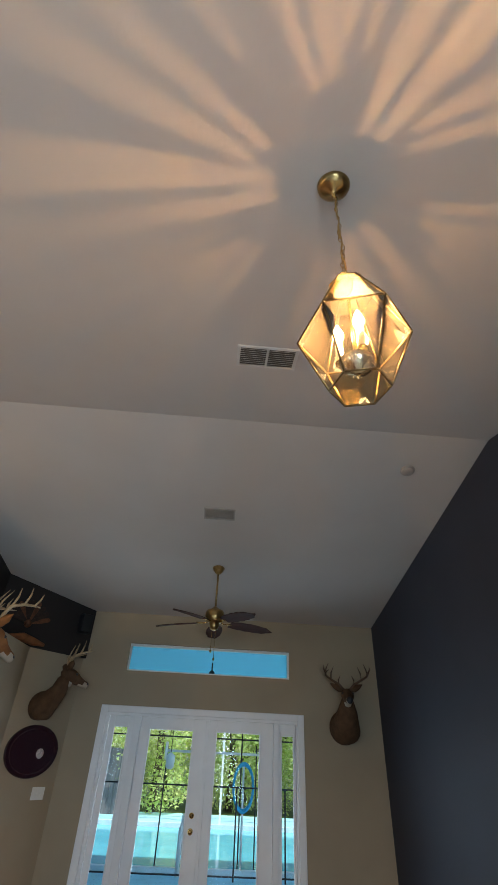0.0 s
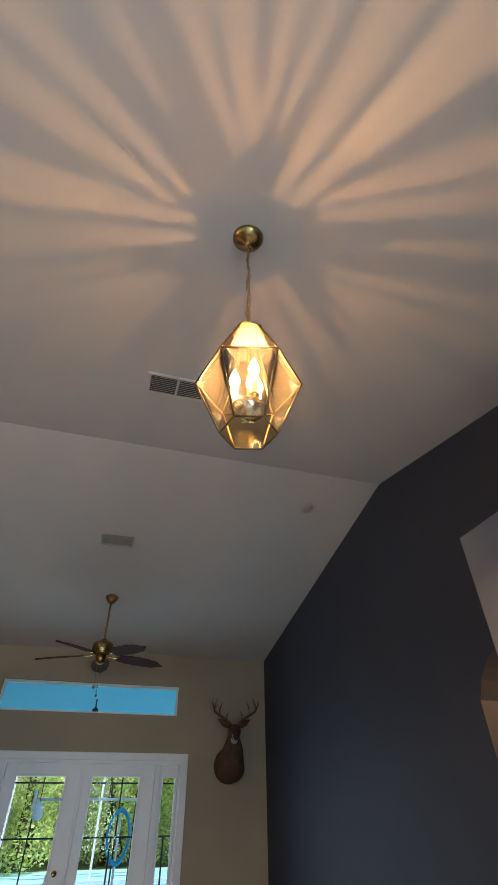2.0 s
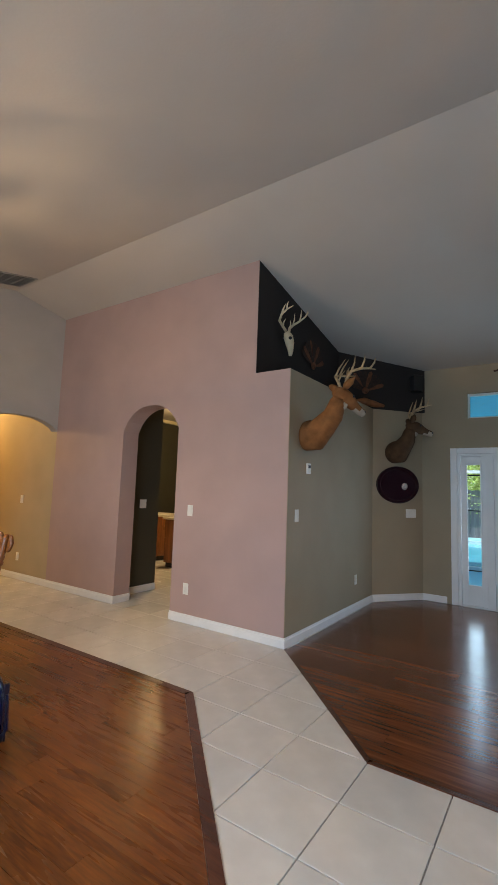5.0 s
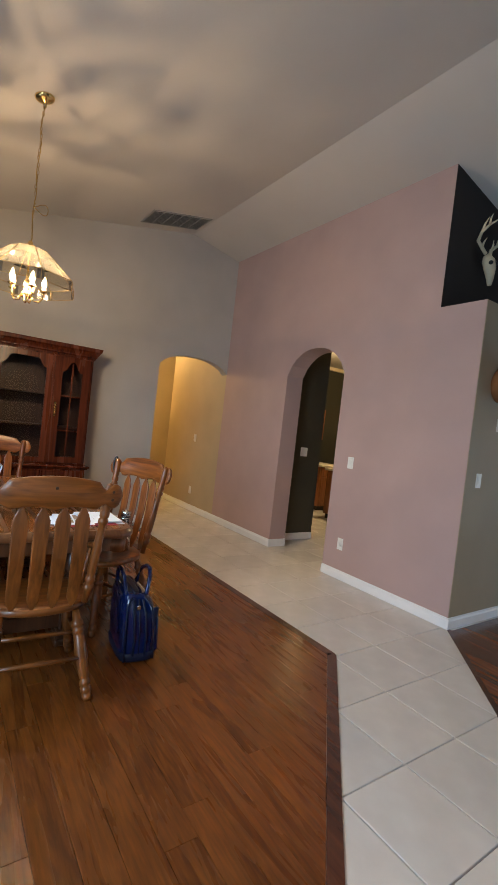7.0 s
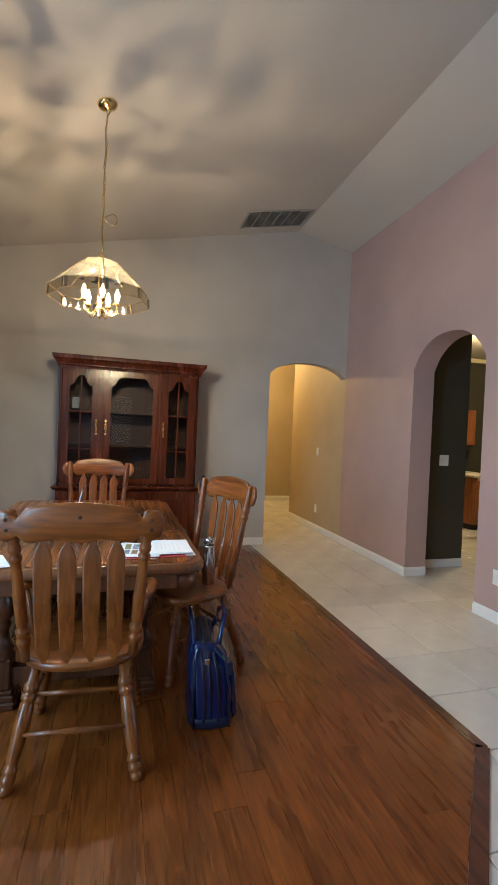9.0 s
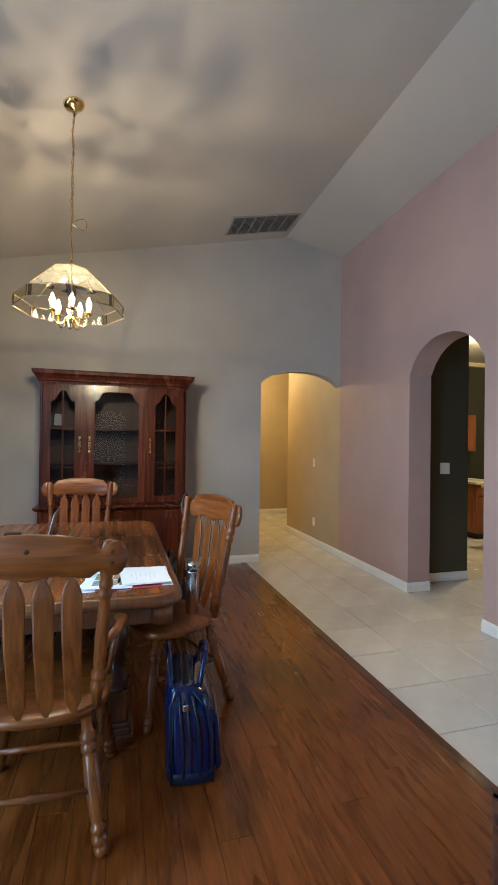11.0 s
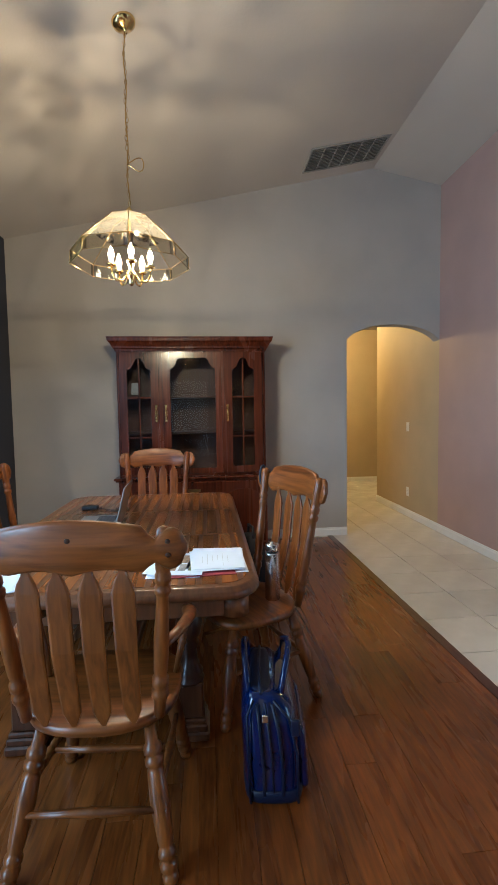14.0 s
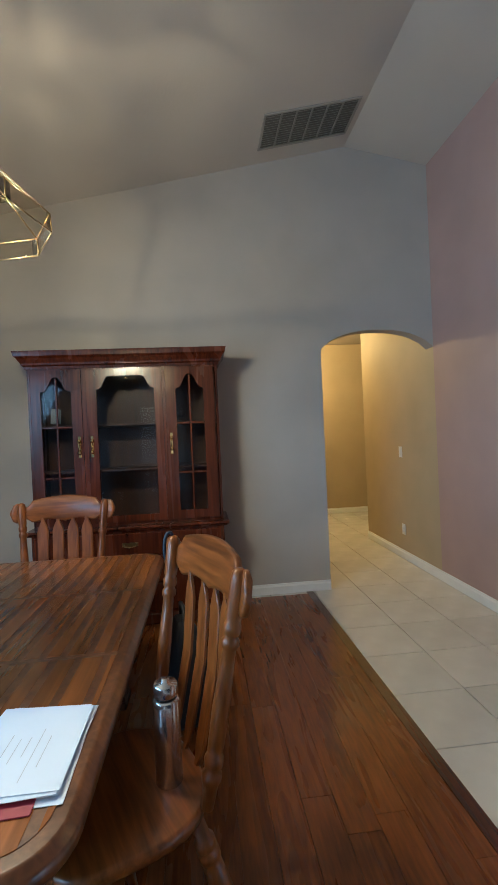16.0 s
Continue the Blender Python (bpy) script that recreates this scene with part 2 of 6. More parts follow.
LEDGE = 2.66


def ceil_z(y):
    return RIDGE_Z - (SLOPE_N * (y - RIDGE_Y) if y > RIDGE_Y else SLOPE_S * (RIDGE_Y - y))


def structure(name, bm, material, label, category):
    return tagged(obj(name, bm, material), label, category, kind="structure")


def arc(a0, a1, spring, rise, n=14):
    """Segmental arch from a0 to a1: pairs of place along the wall and height."""
    half, mid = (a1 - a0) / 2, (a0 + a1) / 2
    out = []
    for k in range(n + 1):
        u = -1 + 2 * k / n
        out.append((mid + half * u, spring + rise * (1 - abs(u) ** 2.4) ** 0.8))
    return out


# subfloor under tile and wood
structure("floor", span(-11, 6, -3, 9.0, -0.25, -0.022), mat("grey_grout", (0.23, 0.22, 0.21), 0.9, vary=0.1, scale=20), "pale grey grout bed under tile and wood floors", "floor")

# ceiling: two slopes meeting at the ridge
bmc = join(
    prism([(-6.5, RIDGE_Y, RIDGE_Z), (2.5, RIDGE_Y, RIDGE_Z), (2.5, NORTH + 0.2, ceil_z(NORTH + 0.2)), (-6.5, NORTH + 0.2, ceil_z(NORTH + 0.2))], (0, 0, 1), 0.15),
    prism([(-6.5, SOUTH_F - 0.2, ceil_z(SOUTH_F - 0.2)), (2.5, SOUTH_F - 0.2, ceil_z(SOUTH_F - 0.2)), (2.5, RIDGE_Y, RIDGE_Z), (-6.5, RIDGE_Y, RIDGE_Z)], (0, 0, 1), 0.15),
)
structure("ceiling", bmc, CEIL, "vaulted textured off-white ceiling with a ridge", "ceiling")

# north wall with the patio door opening and the transom window
D0, D1, DTOP = -1.40, 1.08, 2.05
W0, W1, WZ0, WZ1 = -1.262, 0.982, 2.545, 2.895
nz = ceil_z(NORTH)
bmn = join(
    span(-3.2, D0, NORTH, NORTH + 0.2, 0, WZ0), span(D1, EAST + 0.2, NORTH, NORTH + 0.2, 0, WZ0), span(D0, D1, NORTH, NORTH + 0.2, DTOP, WZ0),
    span(-3.2, W0, NORTH, NORTH + 0.2, WZ0, WZ1), span(W1, EAST + 0.2, NORTH, NORTH + 0.2, WZ0, WZ1), span(-3.2, EAST + 0.2, NORTH, NORTH + 0.2, WZ1, nz + 0.05),
)
structure("wall_north", bmn, TAUPE, "khaki taupe painted wall round the patio doors", "wall")

# east wall, dark, with an arched opening
E0, E1 = 2.0, 2.81
pts = [(SOUTH_F, 0), (E0, 0)] + arc(E0, E1, 2.13, 0.26) + [(E1, 0), (NORTH, 0), (NORTH, nz + 0.05), (RIDGE_Y, RIDGE_Z + 0.05), (SOUTH_F, ceil_z(SOUTH_F) + 0.05)]
structure("wall_east", prism([(EAST, y, z) for y, z in pts], (1, 0, 0), 0.2), NAVY, "dark navy painted wall rising to the vault", "wall")

# west wall of the dining room with the hall arch
pts = [(SOUTH_D, 0), (3.06, 0)] + arc(3.06, PINK_Y, 2.2, 0.17) + [(PINK_Y, ceil_z(PINK_Y) + 0.05), (RIDGE_Y, RIDGE_Z + 0.05), (SOUTH_D, ceil_z(SOUTH_D) + 0.05)]
structure("wall_west", prism([(WEST, y, z) for y, z in pts], (-1, 0, 0), 0.14), GREY, "warm grey painted dining room wall with an arch", "wall")

# mauve wall with the kitchen arch
K0, K1 = -4.81, -3.852
pz = ceil_z(PINK_Y)
pts = [(-2.39, 0), (-2.39, LEDGE), (-2.80, LEDGE), (-2.80, pz + 0.05), (WEST, pz + 0.05), (WEST, 0), (K0, 0)] + arc(K0, K1, 2.14, 0.30) + [(K1, 0)]
structure("wall_mauve", prism([(x, PINK_Y, z) for x, z in pts], (0, 1, 0), 0.25), PINK, "mauve pink painted wall with an arched kitchen opening", "wall")

# low wall beside the living room, with the plant ledge on top, and the dark wall set back above it
low = [(-2.40, PINK_Y + 0.004), (-2.386, PINK_Y + 0.004), (-2.386, 6.53), (-1.868, NORTH), (-1.868, NORTH + 0.1), (-3.2, NORTH + 0.1), (-3.2, PINK_Y + 0.26), (-2.40, PINK_Y + 0.26)]
structure("wall_ledge", prism([(x, y, 0) for x, y in low], (0, 0, 1), LEDGE - 0.001), TAUPE, "taupe lower wall with a plant ledge on top", "wall")
up = [(-2.80, PINK_Y + 0.004), (-2.797, PINK_Y + 0.004), (-2.797, 6.25), (-1.83, NORTH - 0.003), (-1.83, NORTH + 0.1), (-3.2, NORTH + 0.1), (-3.2, PINK_Y + 0.26), (-2.80, PINK_Y + 0.26)]
structure("wall_niche", prism([(x, y, LEDGE) for x, y in up], (0, 0, 1), 1.6), NICHE, "black-brown painted wall above the plant ledge", "wall")

# east side: lower cool grey wall with a ledge and the wall set back above it
low = [(1.56, SOUTH_F), (1.56, 1.86), (EAST - 0.003, 1.86), (EAST - 0.003, SOUTH_F)]
structure("wall_entry_low", prism([(x, y, 0) for x, y in low], (0, 0, 1), LEDGE + 0.01), SHELFGREY, "cool grey lower entry wall with a ledge", "wall")
up = [(1.96, SOUTH_F), (1.96, 1.41), (EAST - 0.003, 1.41), (EAST - 0.003, SOUTH_F)]
structure("wall_entry_high", prism([(x, y, LEDGE) for x, y in up], (0, 0, 1), 1.4), SHELFGREY, "cool grey upper wall set back over the ledge", "wall")

# south side, closing the place behind the camera
structure("wall_south_dining", join(span(WEST - 0.14, -4.2, SOUTH_D - 0.2, SOUTH_D, 0, 3.6), span(-2.4, -2.1, SOUTH_D - 0.2, SOUTH_D, 0, 3.6), span(-4.2, -2.4, SOUTH_D - 0.2, SOUTH_D, 0, 0.85), span(-4.2, -2.4, SOUTH_D - 0.2, SOUTH_D, 2.35, 3.6)), NAVY, "dark navy painted wall with a window", "wall")
structure("wall_entry_west", span(-2.3, -2.1, SOUTH_F, SOUTH_D - 0.2, 0, 3.6), GREY, "grey painted entry side wall", "wall")
structure("wall_south_entry", join(span(-2.3, -0.7, SOUTH_F - 0.2, SOUTH_F, 0, 3.4), span(1.1, 2.4, SOUTH_F - 0.2, SOUTH_F, 0, 3.4), span(-0.7, 1.1, SOUTH_F - 0.2, SOUTH_F, 2.7, 3.4)), GREY, "grey painted entry wall", "wall")

# hall beyond the west arch
structure("wall_hall_north", span(-8.16, WEST, PINK_Y, PINK_Y + 0.2, 0, 3.05), OCHRE, "tan painted hall wall", "wall")
structure("wall_hall_end", span(-10.3, -10.14, 1.0, 6.5, 0, 3.05), OCHRE, "tan painted hall end wall", "wall")
structure("wall_hall_south", span(-10.3, WEST - 0.14, 2.75, 2.9, 0, 3.05), OCHRE, "tan painted hall side wall", "wall")
structure("wall_hall_far", span(-10.3, -8.2, 6.3, 6.5, 0, 3.05), OCHRE, "tan painted far hall wall", "wall")
structure("ceiling_hall", span(-10.3, WEST - 0.14, 2.75, 6.5, 3.02, 3.1), CEIL, "flat off-white hall ceiling", "ceiling")
lamp("hall_lamp_light", "POINT", pose(-9.05, 3.4, 2.85), 105, (1.0, 0.62, 0.22), 0.08)

# kitchen behind the mauve wall
structure("wall_kitchen_stub", span(-5.2, -5.05, PINK_Y + 0.25, 5.06, 0, 2.75), OLIVE, "dark olive painted kitchen wall end", "wall")
structure("wall_kitchen_west", span(-8.2, -8.05, 4.4, 9.0, 0, 3.4), OLIVE, "dark olive painted kitchen wall", "wall")
structure("wall_kitchen_north", span(-8.2, -3.2, 8.8, 9.0, 0, 3.4), OLIVE, "dark olive painted kitchen back wall", "wall")
structure("ceiling_kitchen", span(-8.2, -2.9, PINK_Y + 0.25, 9.0, 3.05, 3.15), CEIL, "flat cream kitchen ceiling", "ceiling")
structure("wall_kitchen_east", span(-3.3, -3.2, NORTH + 0.1, 9.0, 0, 3.1), OLIVE, "dark olive painted kitchen side wall", "wall")
lamp("kitchen_lamp_light", "POINT", pose(-6.0, 6.6, 2.8), 120, (1.0, 0.68, 0.32), 0.12)

# room behind the east opening
structure("wall_bedroom", join(span(EAST + 0.2, 5.2, 3.6, 3.75, 0, 2.75), span(5.2, 5.35, 0.5, 3.75, 0, 2.75), span(EAST + 0.2, 5.35, 0.5, 0.65, 0, 2.75)), OCHRE, "tan painted room beyond the dark wall", "wall")
structure("ceiling_bedroom", span(EAST + 0.2, 5.35, 0.5, 3.75, 2.7, 2.8), CEIL, "flat ceiling of the side room", "ceiling")
lamp("side_room_light", "POINT", pose(3.3, 1.7, 2.4), 70, (1.0, 0.6, 0.3), 0.1)

# ---- floors ----
TILE = mat("pale_ceramic_tile", (0.64, 0.625, 0.60), 0.22, vary=0.07, scale=5, bump=0.05, bump_scale=30, per_object=0.05, spec=0.45, rough_vary=0.06)
PLANK = wood("reddish_bamboo_plank", (0.100, 0.026, 0.0045), (0.250, 0.074, 0.0115), "X", 0.26, 0.15, 12.0, 0.07, 0.03, 0.45, 8.0, 0.43, 0.76, 0.11)
PLANK2 = wood("dark_reddish_plank", (0.080, 0.026, 0.010), (0.185, 0.064, 0.023), "X", 0.2, 0.15, 8.0, 0.16, 0.1)
BORDER = wood("dark_border_strip", (0.04, 0.012, 0.006), (0.11, 0.035, 0.015), "X", 0.22, 0.3, 8.0, 0.05, 0.05)
DINING = [(WEST, SOUTH_D), (-0.75, SOUTH_D), (-0.75, 1.295), (-2.432, 2.935), (WEST, 2.885)]
LIVING = [(-2.386, 4.14), (-1.138, 2.885), (EAST, 2.905), (EAST, NORTH), (-1.868, NORTH), (-2.386, 6.53)]


def clip(poly, hull, inset=0.0):
    """The part of a convex polygon inside a convex hull (anticlockwise), held off its sides by inset."""
    out = poly
    for (ax, ay), (bx, by) in zip(hull, hull[1:] + hull[:1]):
        ln = math.hypot(bx - ax, by - ay)
        nx, ny = -(by - ay) / ln, (bx - ax) / ln
        d = [(px - ax) * nx + (py - ay) * ny - inset for px, py in out]
        res = []
        for i, p in enumerate(out):
            q, dp, dq = out[(i + 1) % len(out)], d[i], d[(i + 1) % len(out)]
            if dp >= 0:
                res.append(p)
            if (dp > 0 > dq) or (dp < 0 < dq):
                t = dp / (dp - dq)
                res.append((p[0] + t * (q[0] - p[0]), p[1] + t * (q[1] - p[1])))
        out = res
        if len(out) < 3:
            return []
    return out


def slab(poly, z0, z1, bevel=0.0015, cup=0.0):
    bm = bmesh.new()
    low = [bm.verts.new((x, y, z0)) for x, y in poly]
    cx, cy = sum(p[0] for p in poly) / len(poly), sum(p[1] for p in poly) / len(poly)

    def shrink(p):
        dx, dy = cx - p[0], cy - p[1]
        n = math.hypot(dx, dy) or 1
        return p[0] + dx / n * bevel * 1.4, p[1] + dy / n * bevel * 1.4

    mid = [bm.verts.new((x, y, z1 - bevel)) for x, y in poly]
    top = [bm.verts.new((*shrink(p), z1 + cup * (p[1] - cy))) for p in poly]
    n = len(poly)
    for a, b in ((low, mid), (mid, top)):
        for k in range(n):
            bm.faces.new((a[k], a[(k + 1) % n], b[(k + 1) % n], b[k]))
    bm.faces.new(top)
    return bm


def inside(p, hull):
    return all((bx - ax) * (p[1] - ay) - (by - ay) * (p[0] - ax) > -1e-6 for (ax, ay), (bx, by) in zip(hull, hull[1:] + hull[:1]))


def plank_floor(name, hull, edge, material, label, seed, cup):
    rng = random.Random(seed)
    base = tagged(obj(name, slab(hull, -0.02, -0.006), BORDER), label, "floor", kind="structure")
    y = min(p[1] for p in hull)
    while y < max(p[1] for p in hull):
        x = min(p[0] for p in hull) - rng.uniform(0, 1.4)
        while x < max(p[0] for p in hull):
            ln = rng.uniform(1.1, 1.9)
            poly = clip([(x, y), (x + ln - 0.0012, y), (x + ln - 0.0012, y + 0.126), (x, y + 0.126)], hull, edge)
            if len(poly) > 2 and max(p[0] for p in poly) - min(p[0] for p in poly) > 0.03:
                part("plank", slab(poly, -0.006, 0.0, 0.0005, rng.uniform(-cup, cup)), material, base)
            x += ln
        y += 0.1275
    return base


def strip(base, a, b, w, off=0.0):
    """Border strip along a to b, lying to the left of that way."""
    a, b = Vector(a), Vector(b)
    d = (b - a).normalized()
    n = Vector((-d.y, d.x))
    p = [a + n * off, b + n * off, b + n * (off + w), a + n * (off + w)]
    return part("border_strip", slab([tuple(v) for v in p], -0.006, 0.002), BORDER, base, "dark reddish border strip")


dining_floor = plank_floor("floor_dining", DINING, 0.062, PLANK, "reddish-brown bamboo plank floor with dark border", 3, 0.002)
strip(dining_floor, (-0.76, 1.305), (-2.432, 2.935), 0.06)
strip(dining_floor, (-2.445, 2.935), (WEST, 2.885), 0.06)
living_floor = plank_floor("floor_living", LIVING, 0.035, PLANK2, "dark reddish-brown glossy plank floor", 5, 0.005)
strip(living_floor, (-2.386, 4.14), (-1.138, 2.885), 0.033)
strip(living_floor, (-1.138, 2.885), (EAST, 2.905), 0.033)

tile_floor = tagged(obj("floor_tile", span(-10.3, 5.3, -2.4, 9.0, -0.022, -0.018), mat("tile_grout", (0.30, 0.285, 0.265), 0.85, vary=0.15, scale=30)), "pale grey ceramic tile floor with grey grout", "floor", kind="structure")
rest = []
shared = None
for i in range(-22, 16):
    for j in range(-11, 17):
        x0, y0 = -1.138 + 0.43 * i, 2.088 + 0.408 * j
        corners = [(x0, y0), (x0 + 0.43, y0), (x0 + 0.43, y0 + 0.408), (x0, y0 + 0.408)]
        if all(inside(c, DINING) for c in corners) or all(inside(c, LIVING) for c in corners):
            continue
        if x0 < -10.3 or x0 > 5.2 or y0 < -2.4 or (x0 > EAST and y0 > 3.6) or (x0 > -3.6 and y0 > NORTH - 0.3):
            continue
        if -8.9 < x0 < 1.6 and 0.9 < y0 < 4.6:
            if shared is None:
                tile = part("tile", slab([(0.003, 0.003), (0.427, 0.003), (0.427, 0.405), (0.003, 0.405)], -0.018, -0.004, 0.002), TILE, tile_floor)
                shared = tile.data
            else:
                tile = new("tile", shared)
                tile.parent = tile_floor
            tile.location = (x0, y0, 0)
        else:
            rest.append((x0, y0))
verts, faces = [], []
for x0, y0 in rest:
    n = len(verts)
    for z, e in ((-0.018, 0.003), (-0.006, 0.003), (-0.004, 0.006)):
        verts += [(x0 + e, y0 + e, z), (x0 + 0.43 - e, y0 + e, z), (x0 + 0.43 - e, y0 + 0.408 - e, z), (x0 + e, y0 + 0.408 - e, z)]
    for r in (0, 4):
        faces += [(n + r + k, n + r + (k + 1) % 4, n + r + 4 + (k + 1) % 4, n + r + 4 + k) for k in range(4)]
    faces.append((n + 8, n + 9, n + 10, n + 11))
me = bpy.data.meshes.new("tile_field")
me.from_pydata(verts, [], faces)
me.materials.append(TILE)
field = new("tile_field", me)
field.parent = tile_floor
tagged(field, kind="stuff")

# ---- baseboards ----


def baseboard(name, pts, h=0.09, t=0.015):
    """Moulded board along a line of floor points; the room lies to the left of the way."""
    bms = []
    for (ax, ay), (bx, by) in zip(pts, pts[1:]):
        a, b = Vector((ax, ay, 0)), Vector((bx, by, 0))
        d = (b - a).normalized()
        n = Vector((-d.y, d.x, 0))
        prof = [(0, 0), (t, 0), (t, h * 0.72), (t * 0.55, h * 0.86), (t * 0.45, h), (0, h)]
        bms.append(prism([a + n * u + Vector((0, 0, v)) for u, v in prof], d, (b - a).length + 0.0))
    return structure(name, join(*bms), WHITE, "white moulded wooden baseboard", "baseboard")


baseboard("baseboard_mauve", [(-2.37, PINK_Y), (K1, PINK_Y)])
baseboard("baseboard_mauve_west", [(K0, PINK_Y), (-8.16, PINK_Y)])
baseboard("baseboard_arch_jamb", [(K0, PINK_Y + 0.25), (K0, PINK_Y - 0.016)])
baseboard("baseboard_kitchen_stub", [(-5.05, 5.06), (-5.05, PINK_Y + 0.25)])
baseboard("baseboard_living_west", [(-1.55, NORTH), (-1.868, NORTH), (-2.386, 6.53), (-2.386, PINK_Y - 0.016)])
baseboard("baseboard_north_east", [(EAST, NORTH), (1.22, NORTH)])
baseboard("baseboard_east", [(EAST, E1), (EAST, NORTH)])
baseboard("baseboard_dining_west", [(WEST, 3.06), (WEST, SOUTH_D)])
baseboard("baseboard_hall_end", [(-10.14, 6.3), (-10.14, 2.9)])
baseboard("baseboard_hall_corner", [(-8.16, PINK_Y), (-8.16, PINK_Y + 0.2)])
baseboard("baseboard_dining_south", [(WEST, SOUTH_D), (-2.1, SOUTH_D)])

# ---- patio doors and transom ----
structure("door_casing", join(
    span(-1.487, -1.40, NORTH - 0.028, NORTH + 0.03, 0, 2.13, 0.006), span(1.08, 1.167, NORTH - 0.028, NORTH + 0.03, 0, 2.13, 0.006), span(-1.40, 1.08, NORTH - 0.026, NORTH + 0.03, 2.05, 2.13, 0.006),
    span(-1.40, -1.365, NORTH + 0.0, NORTH + 0.17, 0, 2.05), span(1.06, 1.08, NORTH + 0.0, NORTH + 0.17, 0, 2.05), span(-1.365, 1.06, NORTH + 0.0, NORTH + 0.17, 2.02, 2.05), span(-1.365, 1.06, NORTH + 0.02, NORTH + 0.17, -0.02, 0.012),
    span(-1.045, -0.955, NORTH - 0.012, NORTH + 0.16, 0.012, 2.02, 0.004), span(0.768, 0.83, NORTH - 0.012, NORTH + 0.16, 0.012, 2.02, 0.004)), WHITE, "white painted casing round the patio doors", "door casing")


def glazed(name, x0, x1, g0, g1, gz0, gz1, label, category, leaf=True):
    """A white leaf with one tall pane, its moulded stops and the grey blind-like grille lines outside."""
    y0, y1 = NORTH + 0.035, NORTH + 0.08
    body = join(span(x0, g0, y0, y1, 0.014, 2.018, 0.003), span(g1, x1, y0, y1, 0.014, 2.018, 0.003), span(g0, g1, y0, y1, 0.014, gz0, 0.003), span(g0, g1, y0, y1, gz1, 2.018, 0.003))
    d = tagged(obj(name, body, WHITE), label, category, kind="structure")
    w = 0.022
    part("glazing_bead", join(span(g0 - 0.012, g0 + w - 0.012, y0 - 0.012, y0 + 0.004, gz0 - 0.012, gz1 + 0.012, 0.004), span(g1 - w + 0.012, g1 + 0.012, y0 - 0.012, y0 + 0.004, gz0 - 0.012, gz1 + 0.012, 0.004),
                              span(g0 + 0.01, g1 - 0.01, y0 - 0.012, y0 + 0.004, gz0 - 0.012, gz0 + 0.01, 0.004), span(g0 + 0.01, g1 - 0.01, y0 - 0.012, y0 + 0.004, gz1 - 0.01, gz1 + 0.012, 0.004)), WHITE, d)
    pane = part("pane", span(g0, g1, y0 + 0.02, y0 + 0.025, gz0, gz1), PANE, d, "clear glass pane")
    pane.visible_shadow = False
    return d


dl = glazed("door_1", -0.952, -0.095, -0.83, -0.27, 0.25, 1.895, "white glazed patio door leaf with brass knob", "door")
dr = glazed("door_2", -0.088, 0.766, 0.027, 0.594, 0.25, 1.895, "white glazed patio door leaf", "door")
glazed("window_1", -1.36, -1.048, -1.29, -1.11, 0.275, 1.905, "narrow white sidelight beside the patio doors", "window")
glazed("window_2", 0.832, 1.058, 0.87, 1.032, 0.25, 1.89, "narrow white sidelight beside the patio doors", "window")
part("astragal", span(-0.112, -0.07, NORTH + 0.015, NORTH + 0.034, 0.014, 2.018, 0.005), WHITE, dl)
for zz, nm in ((0.90, "knob"), (1.045, "deadbolt")):
    k = [(0.031, 0), (0.031, 0.006), (0.012, 0.012), (0.011, 0.035), (0.026, 0.045), (0.029, 0.06), (0.02, 0.072), (0.004, 0.075)] if nm == "knob" else [(0.03, 0), (0.03, 0.008), (0.022, 0.016), (0.012, 0.018), (0.01, 0.03), (0.003, 0.031)]
    part(nm, lathe(k, 16, pose(-0.20, NORTH + 0.034, zz, 90)), BRASS, dl, "polished brass " + nm)
tr = structure("window_3", join(span(W0, W1, NORTH + 0.05, NORTH + 0.11, WZ0, WZ0 + 0.022), span(W0, W1, NORTH + 0.05, NORTH + 0.11, WZ1 - 0.03, WZ1), span(W0, W0 + 0.022, NORTH + 0.05, NORTH + 0.11, WZ0 + 0.022, WZ1 - 0.03), span(W1 - 0.022, W1, NORTH + 0.05, NORTH + 0.11, WZ0 + 0.022, WZ1 - 0.03)), WHITE, "wide white transom window over the patio doors", "window")
pane = part("pane", span(W0 + 0.022, W1 - 0.022, NORTH + 0.078, NORTH + 0.083, WZ0 + 0.022, WZ1 - 0.03), PANE, tr)
pane.visible_shadow = False

# ---- ceiling fittings ----


def on_ceiling(x, y):
    """Pose on the slope: z points down into the room, y runs up or down the slope."""
    s = math.degrees(math.atan(SLOPE_S if y < RIDGE_Y else -SLOPE_N))
    return pose(x, y, ceil_z(y), s, 0, 0) @ pose(0, 0, 0, 180, 0, 0)


